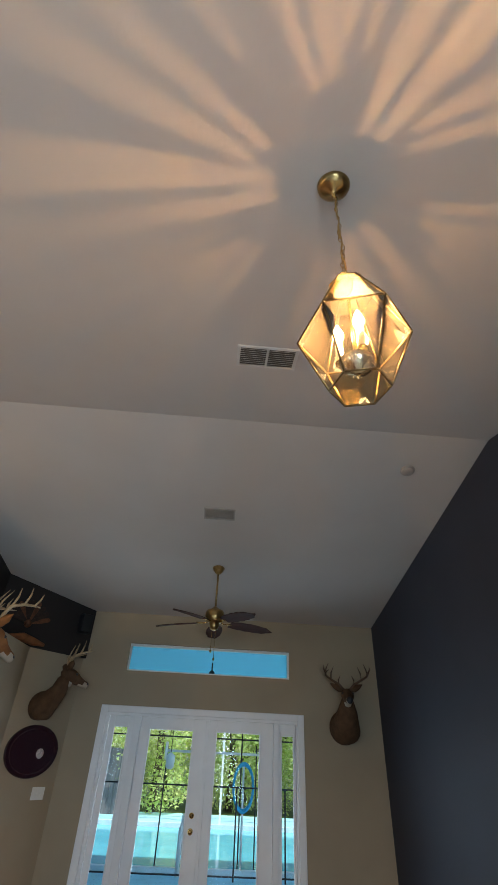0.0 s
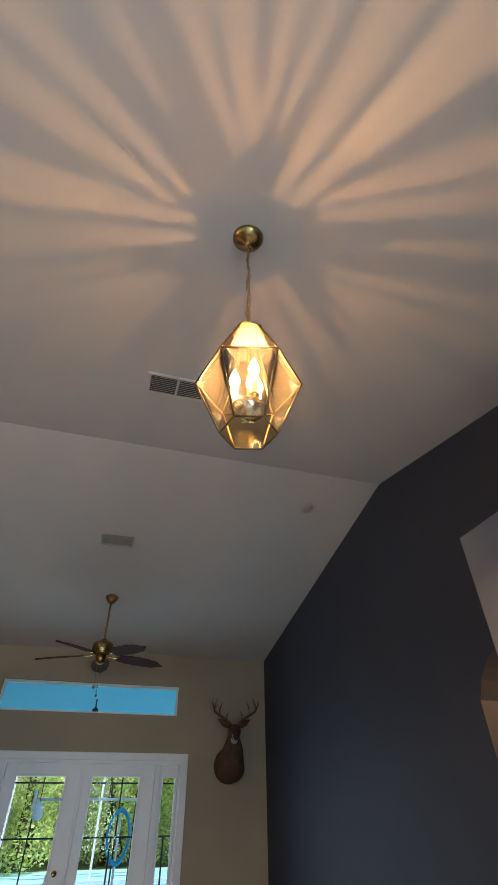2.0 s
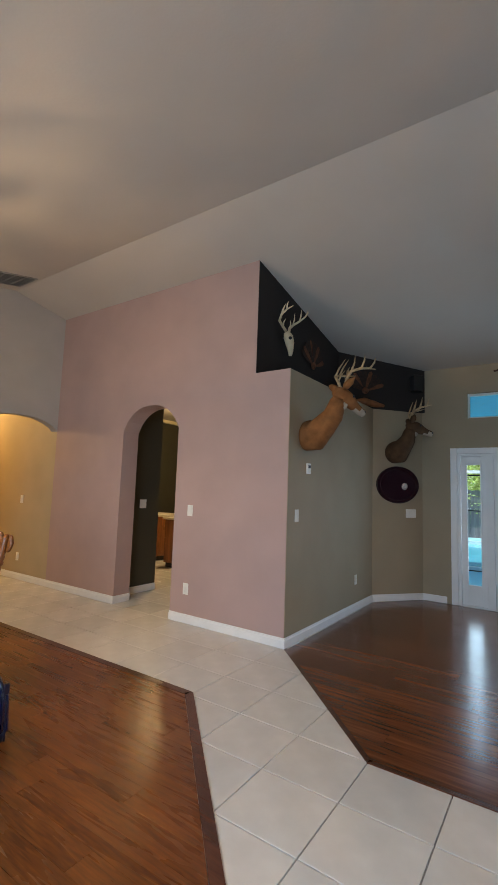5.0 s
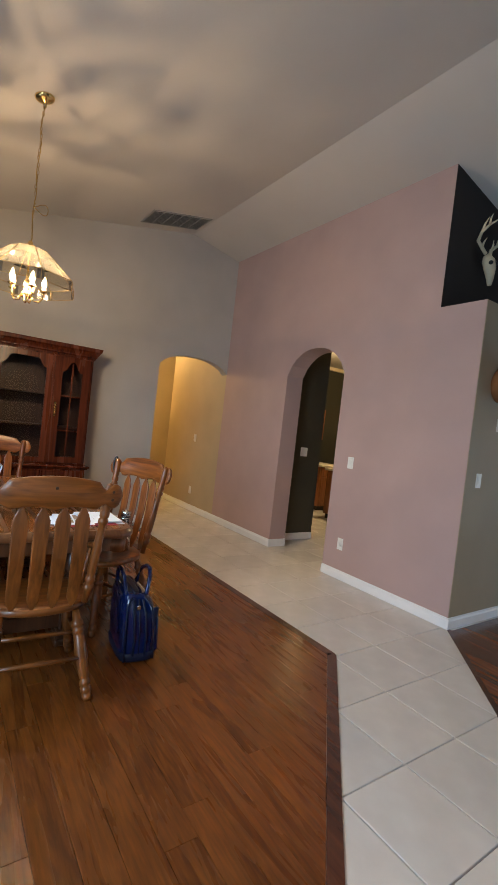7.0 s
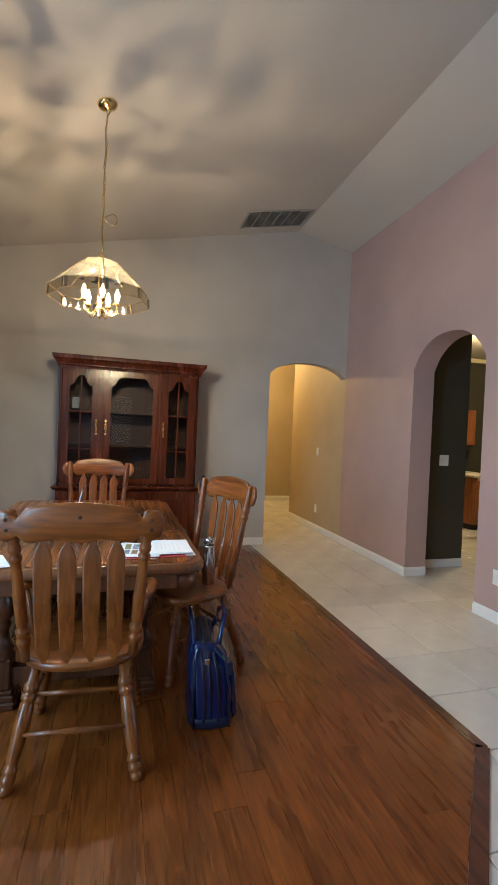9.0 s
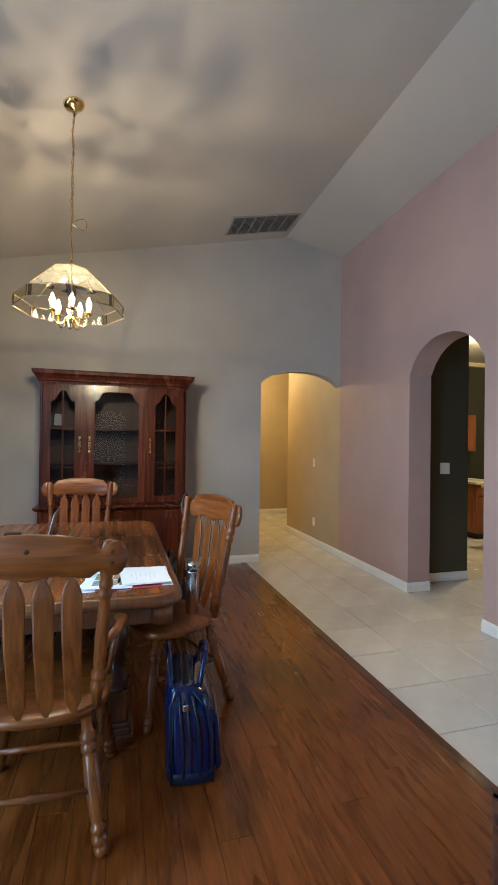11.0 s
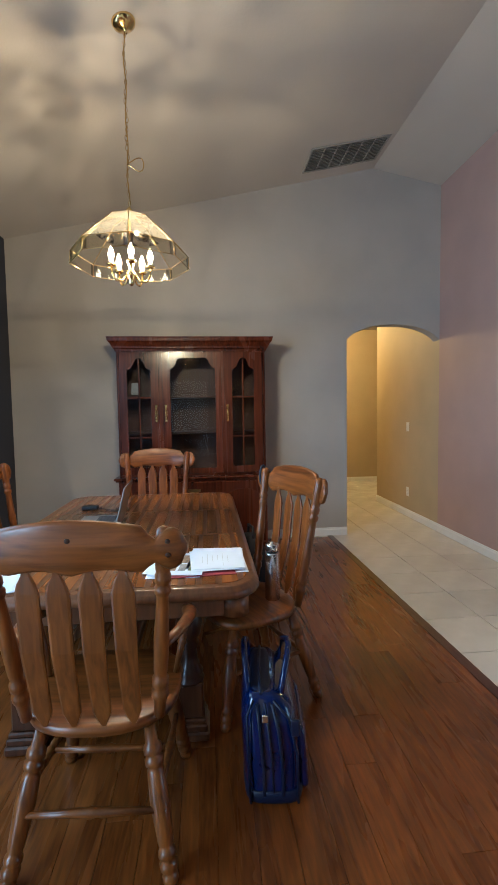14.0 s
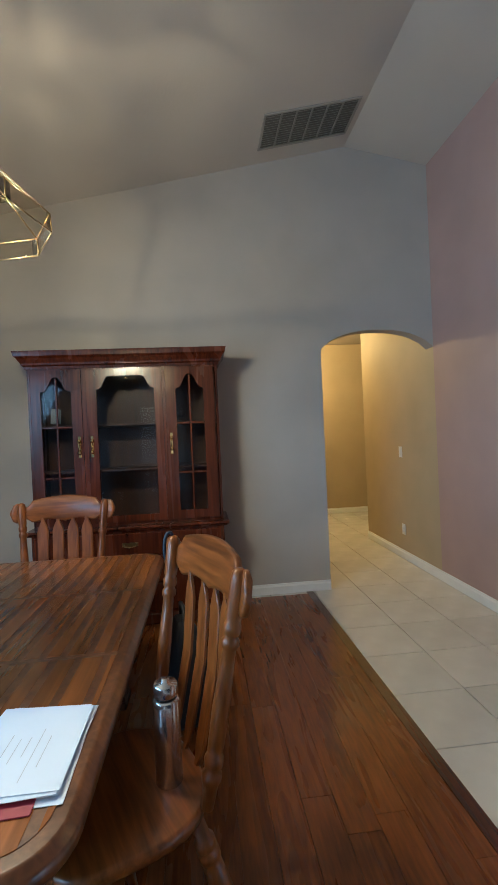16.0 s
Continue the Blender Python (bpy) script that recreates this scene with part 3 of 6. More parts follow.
def grille(name, x, y, w, d, material, label, slats, gaps=2, dark=VENTDARK, turn=0):
    v = tagged(empty(name, on_ceiling(x, y) @ pose(0, 0, 0, 0, 0, turn)), label, "vent")
    part("backing", span(-w / 2, w / 2, -d / 2, d / 2, 0.001, 0.004), dark, v)
    f = 0.022
    part("frame", join(span(-w / 2 - f, w / 2 + f, -d / 2 - f, -d / 2, 0, 0.012, 0.003), span(-w / 2 - f, w / 2 + f, d / 2, d / 2 + f, 0, 0.012, 0.003), span(-w / 2 - f, -w / 2, -d / 2, d / 2, 0, 0.012, 0.003), span(w / 2, w / 2 + f, -d / 2, d / 2, 0, 0.012, 0.003)), material, v)
    for g in range(gaps - 1):
        gx = -w / 2 + w * (g + 1) / gaps
        part("divider", span(gx - 0.008, gx + 0.008, -d / 2, d / 2, 0.003, 0.012, 0.002), material, v)
    for s in range(slats):
        sy = -d / 2 + d * (s + 0.5) / slats
        b = box((0, 0, 0.008), (w, d / slats * 0.75, 0.0015))
        bmesh.ops.rotate(b, cent=(0, 0, 0.008), matrix=Euler((radians(38), 0, 0)).to_matrix(), verts=b.verts)
        bmesh.ops.translate(b, vec=(0, sy, 0.002), verts=b.verts)
        part("slat", b, material, v)
    return v


grille("ceiling_vent", 0.118, 2.375, 0.36, 0.20, VENTMETAL, "white two-bay supply vent on the sloped ceiling", 9)
grille("ceiling_register", -0.140, 4.69, 0.29, 0.15, BEIGE, "pale beige louvred register on the sloped ceiling", 8, dark=BEIGE)
grille("return_grille", -5.86, 2.915, 0.755, 0.39, mat("grey_grille_metal", (0.31, 0.30, 0.28), 0.5), "large grey return air grille near the ridge", 14, 6, mat("grille_backing", (0.17, 0.165, 0.155), 0.8), -90)
det = tagged(empty("smoke_detector", on_ceiling(1.627, 3.807)), "round beige smoke detector on the sloped ceiling", "detector")
part("base", lathe([(0.066, 0), (0.068, 0.004), (0.068, 0.014), (0.06, 0.017)], 24), BEIGE, det)
part("cover", lathe([(0.06, 0.017), (0.056, 0.03), (0.045, 0.04), (0.02, 0.043), (0.002, 0.043)], 24), BEIGE, det)

# ---- wall plates ----


def plate(name, m, w, h, label, toggles=0, sockets=0, category="switch"):
    """Wall plate whose back lies in the plane y = 0 of m, its face to +y."""
    p = tagged(empty(name, m), label, category)
    part("cover_plate", box((0, 0.003, 0), (w, 0.006, h), 0.002), PLASTIC, p)
    for k in range(toggles):
        x = (k - (toggles - 1) / 2) * 0.046
        part("toggle", box((x, 0.009, 0), (0.03, 0.006, 0.064), 0.002), PLASTIC, p)
    for k in range(sockets):
        part("socket", lathe([(0.017, 0), (0.016, 0.003), (0.002, 0.0035)], 16, pose(0, 0.006, (k - 0.5) * 0.038, -90)), PLASTIC, p)
    return p


SOUTHWARD, EASTWARD = 180, -90
_ad = Vector((0.522, 0.63, 0)).normalized()
_an = Vector((_ad.y, -_ad.x, 0))
ANG = math.degrees(math.atan2(-_an.x, _an.y))


def on_angle(along, z, out=0.0):
    p = Vector((-2.386, 6.53, z)) + _ad * along + _an * out
    return pose(p.x, p.y, p.z, 0, 0, ANG)


plate("light_switch", pose(-3.615, PINK_Y, 1.2, 0, 0, SOUTHWARD), 0.075, 0.12, "white rocker switch on the mauve wall", 1)
plate("wall_outlet", pose(-3.627, PINK_Y, 0.355, 0, 0, SOUTHWARD), 0.075, 0.12, "white wall outlet on the mauve wall", 0, 2, "outlet")
plate("light_switch", pose(-7.064, PINK_Y, 1.19, 0, 0, SOUTHWARD), 0.075, 0.12, "white rocker switch on the hall wall", 1)
plate("wall_outlet", pose(-7.057, PINK_Y, 0.328, 0, 0, SOUTHWARD), 0.075, 0.12, "white wall outlet on the hall wall", 0, 2, "outlet")
plate("light_switch", pose(-5.05, 4.758, 1.206, 0, 0, EASTWARD), 0.12, 0.12, "white double switch on the dark olive wall", 2)
plate("light_switch", pose(-2.386, 4.33, 1.213, 0, 0, EASTWARD), 0.075, 0.12, "white rocker switch on the taupe wall", 1)
plate("wall_outlet", pose(-2.386, 5.92, 0.375, 0, 0, EASTWARD), 0.075, 0.12, "white wall outlet on the taupe wall", 0, 2, "outlet")
plate("light_switch", on_angle(0.617, 1.197), 0.165, 0.12, "white triple switch on the angled taupe wall", 3)
th = tagged(empty("thermostat", pose(-2.386, 4.544, 1.69, 0, 0, EASTWARD)), "small white thermostat on the taupe wall", "thermostat")
part("body", box((0, 0.012, 0), (0.075, 0.024, 0.11), 0.006, seg=2), PLASTIC, th)
part("display", box((0, 0.025, 0.02), (0.05, 0.002, 0.03)), DARKPLASTIC, th, "dark display")

# ---- kitchen seen through the arch ----
CABWOOD = wood("orange_oak", (0.16, 0.055, 0.018), (0.34, 0.13, 0.045), "Z", 0.35, 0.15, 6, 0.06)
COUNTER = mat("cream_laminate", (0.62, 0.56, 0.45), 0.3, vary=0.08, scale=40)
CREAM = paint("cream_paint", (0.66, 0.58, 0.40))
structure("kitchen_soffit", span(-8.04, -7.95, 4.42, 8.8, 2.98, 3.05), CREAM, "cream painted soffit over the kitchen wall", "soffit")


def base_unit(name, x0, x1, y0, y1, label, front="x"):
    c = tagged(empty(name, pose(x0, y0, 0)), label, "cabinet", group="kitchen base cabinets")
    w, d = x1 - x0, y1 - y0
    part("body", span(0, w, 0, d, 0.09, 0.86, 0.004), CABWOOD, c)
    part("plinth", span(0.0, w - 0.06, 0.06, d, 0, 0.09), DARKPLASTIC, c)
    dd = part("door", span(w, w + 0.018, 0.02, d - 0.02, 0.12, 0.66, 0.004), CABWOOD, c)
    part("drawer_front", span(w, w + 0.018, 0.02, d - 0.02, 0.69, 0.84, 0.004), CABWOOD, c)
    part("panel", span(w + 0.018, w + 0.024, 0.08, d - 0.08, 0.18, 0.60, 0.003), CABWOOD, dd)
    part("side_panel", span(0.03, w - 0.03, -0.012, 0, 0.12, 0.84, 0.004), CABWOOD, c)
    return c


base_unit("kitchen_cabinet", -8.04, -6.8, 6.8, 7.4, "orange-brown oak base cabinet under a cream counter")
base_unit("kitchen_cabinet", -6.24, -5.6, 6.42, 7.0, "orange-brown oak island cabinet end")
tagged(obj("countertop", span(-8.04, -6.76, 6.76, 7.42, 0.862, 0.905, 0.008), COUNTER), "cream laminate countertop on the oak cabinet", "countertop")
tagged(obj("island_countertop", span(-6.28, -5.56, 6.38, 7.04, 0.862, 0.905, 0.008), COUNTER), "cream laminate countertop on the island", "countertop")
uc = tagged(empty("wall_cabinet", pose(-8.05, 7.2, 1.38)), "orange-brown oak cabinet on the dark kitchen wall", "cabinet")
part("body", span(0, 0.33, 0, 0.42, 0, 0.66, 0.004), CABWOOD, uc)
dd = part("door", span(0.33, 0.348, 0.01, 0.41, 0.01, 0.65, 0.004), CABWOOD, uc)
part("panel", span(0.348, 0.354, 0.07, 0.35, 0.07, 0.59, 0.003), CABWOOD, dd)
bx = tagged(empty("paper_stack", pose(-7.3, 7.0, 0.905)), "small stack of pale papers on the counter", "papers")
for k in range(4):
    part("sheet", box((random.uniform(-0.02, 0.02), random.uniform(-0.02, 0.02), 0.003 + 0.006 * k), (0.22, 0.3, 0.005)), PLASTIC, bx)

# ---- side room beyond the dark wall ----
structure("door_3", join(span(2.95, 3.04, 3.585, 3.6, 0, 2.1), span(3.62, 3.71, 3.585, 3.6, 0, 2.1), span(3.04, 3.62, 3.585, 3.6, 2.03, 2.1)), WHITE, "white casing of an inner doorway", "door casing")
tagged(obj("wall_panel", span(3.04, 3.62, 3.588, 3.599, 0, 2.03), mat("teal_paint", (0.05, 0.20, 0.20), 0.5)), "teal painted panel within the inner doorway", "panel", kind="structure")
structure("door_4", join(span(1.535, 1.563, 1.42, 1.52, 0, 2.28), span(1.535, 1.563, 0.5, 0.6, 0, 2.28), span(1.535, 1.563, 0.6, 1.42, 2.18, 2.28)), WHITE, "white casing of the closet doorway", "door casing")
structure("door_5", span(1.548, 1.563, 0.6, 1.42, 0.01, 2.18), WHITE, "closed white closet door", "door")

# ---- outdoors ----
GRASS = mat("lawn", (0.06, 0.10, 0.025), 0.9, vary=0.3, scale=3, bump=0.6, bump_scale=60)
tagged(obj("ground", join(span(-300, 300, -300, -3.1, -0.3, -0.06), span(-300, 300, 9.1, 400, -0.3, -0.06), span(-300, -10.4, -3.1, 9.1, -0.3, -0.06), span(5.5, 300, -3.1, 9.1, -0.3, -0.06)), GRASS), "green lawn reaching to the trees", "ground", kind="structure")
# deck colour holds the blue of the daylight falling on it
DECK = mat("daylight_tinted_deck", (0.36, 0.72, 0.84), 0.7, vary=0.06, scale=4, bump=0.2)
structure("pavement", join(span(-9, 9, NORTH + 0.2, 10.6, -0.2, -0.012), span(-9, -3.6, 10.6, 16.9, -0.2, -0.012), span(4.2, 9, 10.6, 16.9, -0.2, -0.012), span(-9, 9, 16.9, 20.2, -0.2, -0.012)), DECK, "pool deck tinted with blue daylight", "deck")
structure("pool_wall", join(span(-3.6, 4.2, 10.6, 10.75, -0.2, 0.06), span(-3.6, 4.2, 16.75, 16.9, -0.2, 0.06), span(-3.6, -3.45, 10.75, 16.75, -0.2, 0.06), span(4.05, 4.2, 10.75, 16.75, -0.2, 0.06)), mat("pool_coping", (0.55, 0.70, 0.74), 0.5), "pale coping round the swimming pool", "pool edge")
structure("water", span(-3.45, 4.05, 10.75, 16.75, -0.3, -0.04), mat("pool_water", (0.11, 0.58, 0.76), 0.08, vary=0.1, scale=1.5, bump=0.3, bump_scale=3), "clear turquoise swimming pool water", "water")
# the blue cast of daylight is put into the soffit colour
SOFFIT = mat("daylight_tinted_soffit", (0.14, 0.54, 0.72), 0.6, vary=0.02)
structure("ceiling_lanai", span(-7, 7, NORTH + 0.2, 10.9, 3.02, 3.12), SOFFIT, "patio ceiling tinted with blue daylight", "ceiling")
# unseen slabs, added only to keep the sun out of the south openings
structure("unseen_sun_blocker", join(span(-7, -1.4, -3.4, SOUTH_D - 0.2, 2.55, 2.65), span(-1.4, 2.6, -5.2, SOUTH_F - 0.2, 2.8, 2.9)), SOFFIT, "unseen added slabs that keep sun off the south openings", "roof")
fx = tagged(empty("patio_lamp", pose(-0.1, 9.3, 3.02)), "small dark pendant fitting on the patio ceiling", "lamp")
part("stem", rod((0, 0, 0), (0, 0, -0.12), 0.012), DARKPLASTIC, fx)
part("globe", lathe([(0.02, -0.12), (0.05, -0.15), (0.05, -0.2), (0.02, -0.23)], 12), DARKPLASTIC, fx)
SCREEN = mat("white_aluminium", (0.75, 0.75, 0.75), 0.4)
cage = tagged(empty("screen_frame", pose(0, 17.5, -0.012)), "white aluminium pool screen frame", "screen frame", kind="structure")
for xx in (-7.2, -4.6, -2.0, 0.45, 3.0, 5.6, 8):
    part("post", span(xx - 0.03, xx + 0.03, -0.03, 0.03, 0, 4.2), SCREEN, cage)
for zz in (2.35, 4.1):
    part("rail", span(-8, 9, -0.04, 0.04, zz - 0.05, zz + 0.05), SCREEN, cage)
BLACK = mat("black_fence", (0.02, 0.02, 0.022), 0.5)
MESH = glass("fence_mesh", (0.55, 0.55, 0.56), 0.4, 0.02)
fence = tagged(empty("pool_fence", pose(0, 10.2, -0.012)), "black mesh child fence along the pool", "fence")
for k in range(12):
    x = -4.6 + 0.85 * k
    part("post", rod((x, 0, 0), (x, 0, 1.22), 0.014), BLACK, fence)
part("top_rail", rod((-4.6, 0, 1.21), (4.75, 0, 1.21), 0.012), BLACK, fence)
part("bottom_rail", rod((-4.6, 0, 0.06), (4.75, 0, 0.06), 0.012), BLACK, fence)
fence2 = tagged(empty("privacy_fence", pose(-9, 19, -0.012)), "grey wooden privacy fence behind the pool", "fence")
GREYWOOD = wood("weathered_grey_wood", (0.10, 0.10, 0.11), (0.24, 0.23, 0.23), "Z", 0.8, 0.0, 5, 0.1)
for k in range(46):
    part("board", span(0.15 * k, 0.15 * k + 0.145, 0, 0.02, 0, 1.75), GREYWOOD, fence2)
hose = tagged(empty("hose_reel", pose(0.64, 10.68, 0.06)), "bright blue looped hose hung on a pole", "hose")
part("pole", rod((0, 0, 0), (0, 0, 1.5), 0.02), SCREEN, hose)
for rr in (0.0, 0.03):
    part("loop", tube([(0.18 * math.cos(a), -0.05 - rr, 1.13 + (0.33 + rr) * math.sin(a)) for a in [2 * math.pi * k / 32 for k in range(32)]], 0.022, 8, True), mat("blue_hose", (0.02, 0.35, 0.60), 0.4), hose)
rack = tagged(empty("pole_rack", pose(0, 10.95, -0.012)), "white pool brush pole hung across two dark posts", "pool pole")
for xx in (-0.84, 0.90):
    part("post", rod((xx, 0.04, 0), (xx, 0.04, 1.84), 0.012), BLACK, rack)
part("pole", rod((-0.84, 0, 1.70), (0.95, 0, 1.70), 0.022), SCREEN, rack)
part("brush_head", box((-0.86, -0.01, 1.70), (0.05, 0.04, 0.29), 0.008), SCREEN, rack)
lanai = tagged(empty("patio_screen", pose(0, 10.88, -0.012)), "thin dark screen framing round the patio", "screen frame", kind="structure")
part("rail", span(-6.9, 6.9, -0.012, 0.012, 1.92, 1.945), BLACK, lanai)
for k in range(8):
    part("post", span(-6.93 + 1.88 * k, -6.905 + 1.88 * k, -0.012, 0.012, 0, 3.03), BLACK, lanai)
rail = tagged(empty("pool_handrail", pose(-0.42, 10.45, -0.012)), "white pool ladder handrail", "handrail")
part("tube", tube([(0, 0, 0), (0, 0, 0.6), (0.03, 0.1, 0.72), (0.03, 0.35, 0.75), (0.03, 0.5, 0.6), (0.03, 0.55, 0.2)], 0.035, 10), SCREEN, rail)
ball = tagged(empty("patio_lantern", pose(-0.75, 10.7, 3.02)), "white paper lantern hanging from the patio ceiling", "lantern")
part("cord", rod((0, 0, 0), (0, 0, -1.36), 0.006), BLACK, ball)
part("shade", lathe([(0.03, -1.62), (0.075, -1.59), (0.085, -1.50), (0.075, -1.41), (0.02, -1.36)], 16), SCREEN, ball)
post = tagged(empty("patio_post", pose(1.5, 9.2, -0.012)), "dark blue patio post", "post")
part("shaft", span(-0.06, 0.06, -0.06, 0.06, 0, 3.03, 0.008), mat("dark_blue_post", (0.02, 0.03, 0.06), 0.5), post)

LEAF = []
for leaf_name, leaf_color in (("leaf_green", (0.40, 0.50, 0.17)), ("leaf_light_green", (0.62, 0.68, 0.34))):
    lm = mat(leaf_name, leaf_color, 0.6, vary=0.5, scale=1.2, spec=0.2)
    ln_, ll_ = lm.node_tree.nodes, lm.node_tree.links
    thin, both = ln_.new("ShaderNodeBsdfTranslucent"), ln_.new("ShaderNodeMixShader")
    thin.inputs[0].default_value = (leaf_color[0] * 1.5, leaf_color[1] * 1.5, leaf_color[2] * 1.2, 1)
    both.inputs[0].default_value = 0.45
    ll_.new(ln_["Principled BSDF"].outputs[0], both.inputs[1])
    ll_.new(thin.outputs[0], both.inputs[2])
    ll_.new(both.outputs[0], ln_["Material Output"].inputs[0])
    LEAF.append(lm)
BARK = mat("bark", (0.10, 0.075, 0.05), 0.9, vary=0.3, scale=12, bump=0.8, bump_scale=30)


def tree(x, y, h, r, seed):
    rng = random.Random(seed)
    t = tagged(empty("tree", pose(x, y, -0.06)), "leafy green tree behind the pool", "tree", group="trees behind the pool")
    limbs = [tube([(0, 0, 0), (0.08, 0.05, h * 0.3), (0, 0.1, h * 0.6), (0.1, 0, h * 0.9)], [0.16, 0.13, 0.09, 0.03], 8)]
    for k in range(6):
        a, z = rng.uniform(0, 6.28), h * rng.uniform(0.25, 0.65)
        limbs.append(tube([(0, 0.05, z), (r * 0.4 * math.cos(a), r * 0.4 * math.sin(a), z + 0.5), (r * 0.8 * math.cos(a), r * 0.8 * math.sin(a), z + 0.8)], [0.07, 0.05, 0.02], 6))
    part("trunk", join(*limbs), BARK, t)
    vs, fs = [], []
    for k in range(10000):
        while True:
            p = Vector((rng.uniform(-1, 1), rng.uniform(-1, 1), rng.uniform(-1, 1)))
            if 0.25 < p.length < 1 and noise.noise(p * 2.2 + Vector((seed, 0, 0))) > -0.12:
                break
        c = Vector((p.x * r, p.y * r, h * 0.5 + p.z * h * 0.52))
        if c.z < 0.05:
            continue
        s = rng.uniform(0.04, 0.10)
        u = Vector((rng.gauss(0, 1), rng.gauss(0, 1), rng.gauss(0, 0.6))).normalized()
        w = u.cross(Vector((rng.gauss(0, 1), rng.gauss(0, 1), rng.gauss(0, 1)))).normalized()
        n = len(vs)
        vs += [c - u * s, c + w * s * 0.45, c + u * s, c - w * s * 0.45]
        fs.append((n, n + 1, n + 2, n + 3))
    cm = bpy.data.meshes.new("crown")
    cm.from_pydata(vs, [], fs)
    for mm in LEAF:
        cm.materials.append(mm)
    cm.polygons.foreach_set("material_index", [rng.randrange(2) for _ in fs])
    crown = new("crown", cm)
    crown.parent = t


for k in range(11):
    tree(-11 + 2.3 * k + random.uniform(-0.5, 0.5), 20.6 + random.uniform(-0.6, 1.6), random.uniform(4.5, 6.5), random.uniform(1.7, 2.3), 10 + k)
for k in range(8):
    tree(-12 + 3.4 * k, 25, 9, 3.0, 40 + k)

# ---- turned and shaped woodwork ----
OAK = wood("honey_oak", (0.088, 0.025, 0.005), (0.265, 0.084, 0.015), "Z", 0.30, 0.25, 9, 0.06, 0.08, 0.40)
OAKX = wood("honey_oak_across", (0.088, 0.025, 0.005), (0.265, 0.084, 0.015), "X", 0.30, 0.25, 9, 0.06, 0.08, 0.40)
TABLEWOOD = wood("striped_table_oak", (0.14, 0.045, 0.010), (0.30, 0.100, 0.022), "X", 0.20, 0.35, 7.0, 0.20, 0.04)
PLUG = mat("dark_wood_plug", (0.05, 0.018, 0.006), 0.5, vary=0.2, scale=60)
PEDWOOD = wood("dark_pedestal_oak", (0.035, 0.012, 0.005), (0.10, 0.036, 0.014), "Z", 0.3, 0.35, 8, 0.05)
TABLEDARK = wood("dark_table_oak", (0.085, 0.030, 0.010), (0.20, 0.076, 0.025), "Z", 0.3, 0.35, 8, 0.05)
CHERRY = wood("dark_cherry", (0.030, 0.006, 0.0025), (0.118, 0.026, 0.009), "Z", 0.24, 0.2, 6, 0.05, 0.08, 0.4)
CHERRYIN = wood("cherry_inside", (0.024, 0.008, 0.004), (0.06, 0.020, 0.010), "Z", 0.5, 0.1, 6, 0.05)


def turned(a, b, prof, seg=14):
    """A turned member from a to b; prof gives (share of the length, radius)."""
    a, b = Vector(a), Vector(b)
    d = b - a
    m = Matrix.Translation(a) @ d.to_track_quat("Z", "Y").to_matrix().to_4x4()
    return lathe([(r, t * d.length) for t, r in prof], seg, m)


LEG = [(t, r * 1.14) for t, r in [(0, 0.016), (0.03, 0.021), (0.06, 0.021), (0.075, 0.017), (0.09, 0.0235), (0.13, 0.0245), (0.15, 0.018), (0.165, 0.024), (0.2, 0.0235), (0.215, 0.018), (0.24, 0.021), (0.5, 0.0275), (0.68, 0.0235), (0.70, 0.019), (0.715, 0.026), (0.755, 0.0265), (0.77, 0.019), (0.785, 0.026), (0.83, 0.0255), (0.85, 0.018), (1, 0.015)]]
POST = [(t, r * 1.1) for t, r in [(0, 0.015), (0.10, 0.019), (0.12, 0.024), (0.15, 0.0245), (0.165, 0.017), (0.18, 0.0235), (0.215, 0.0235), (0.23, 0.017), (0.26, 0.020), (0.42, 0.0215), (0.60, 0.0175), (0.66, 0.0165), (0.675, 0.022), (0.70, 0.0225), (0.715, 0.016), (0.73, 0.0215), (0.76, 0.022), (0.775, 0.018), (0.80, 0.021), (0.95, 0.0215), (0.985, 0.018), (1, 0.006)]]
STRETCH = [(0, 0.009), (0.35, 0.012), (0.42, 0.015), (0.46, 0.013), (0.5, 0.018), (0.54, 0.013), (0.58, 0.015), (0.65, 0.012), (1, 0.009)]


def seat_mesh(w=0.50, d=0.46, z0=0.425, z1=0.464, n=30):
    """Round-backed solid seat, dished a little, with softened rim."""
    bm = bmesh.new()
    out = []
    for k in range(n):
        a = 2 * math.pi * k / n
        c, s = math.cos(a), math.sin(a)
        e = 0.62 if s > 0 else 0.8
        out.append((w / 2 * math.copysign(abs(c) ** e, c), d / 2 * math.copysign(abs(s) ** e, s)))
    levels = [(0.95, z0), (0.99, z0 + 0.006), (1.0, z0 + 0.018), (1.0, z1 - 0.014), (0.985, z1 - 0.004), (0.95, z1), (0.7, z1 - 0.006), (0.35, z1 - 0.011), (0.05, z1 - 0.012)]
    rings = [[bm.verts.new((x * f, y * f, z)) for x, y in out] for f, z in levels]
    for a, b in zip(rings, rings[1:]):
        for k in range(n):
            bm.faces.new((a[k], a[(k + 1) % n], b[(k + 1) % n], b[k])).smooth = True
    bm.faces.new(rings[0][::-1])
    bm.faces.new(rings[-1])
    return bm


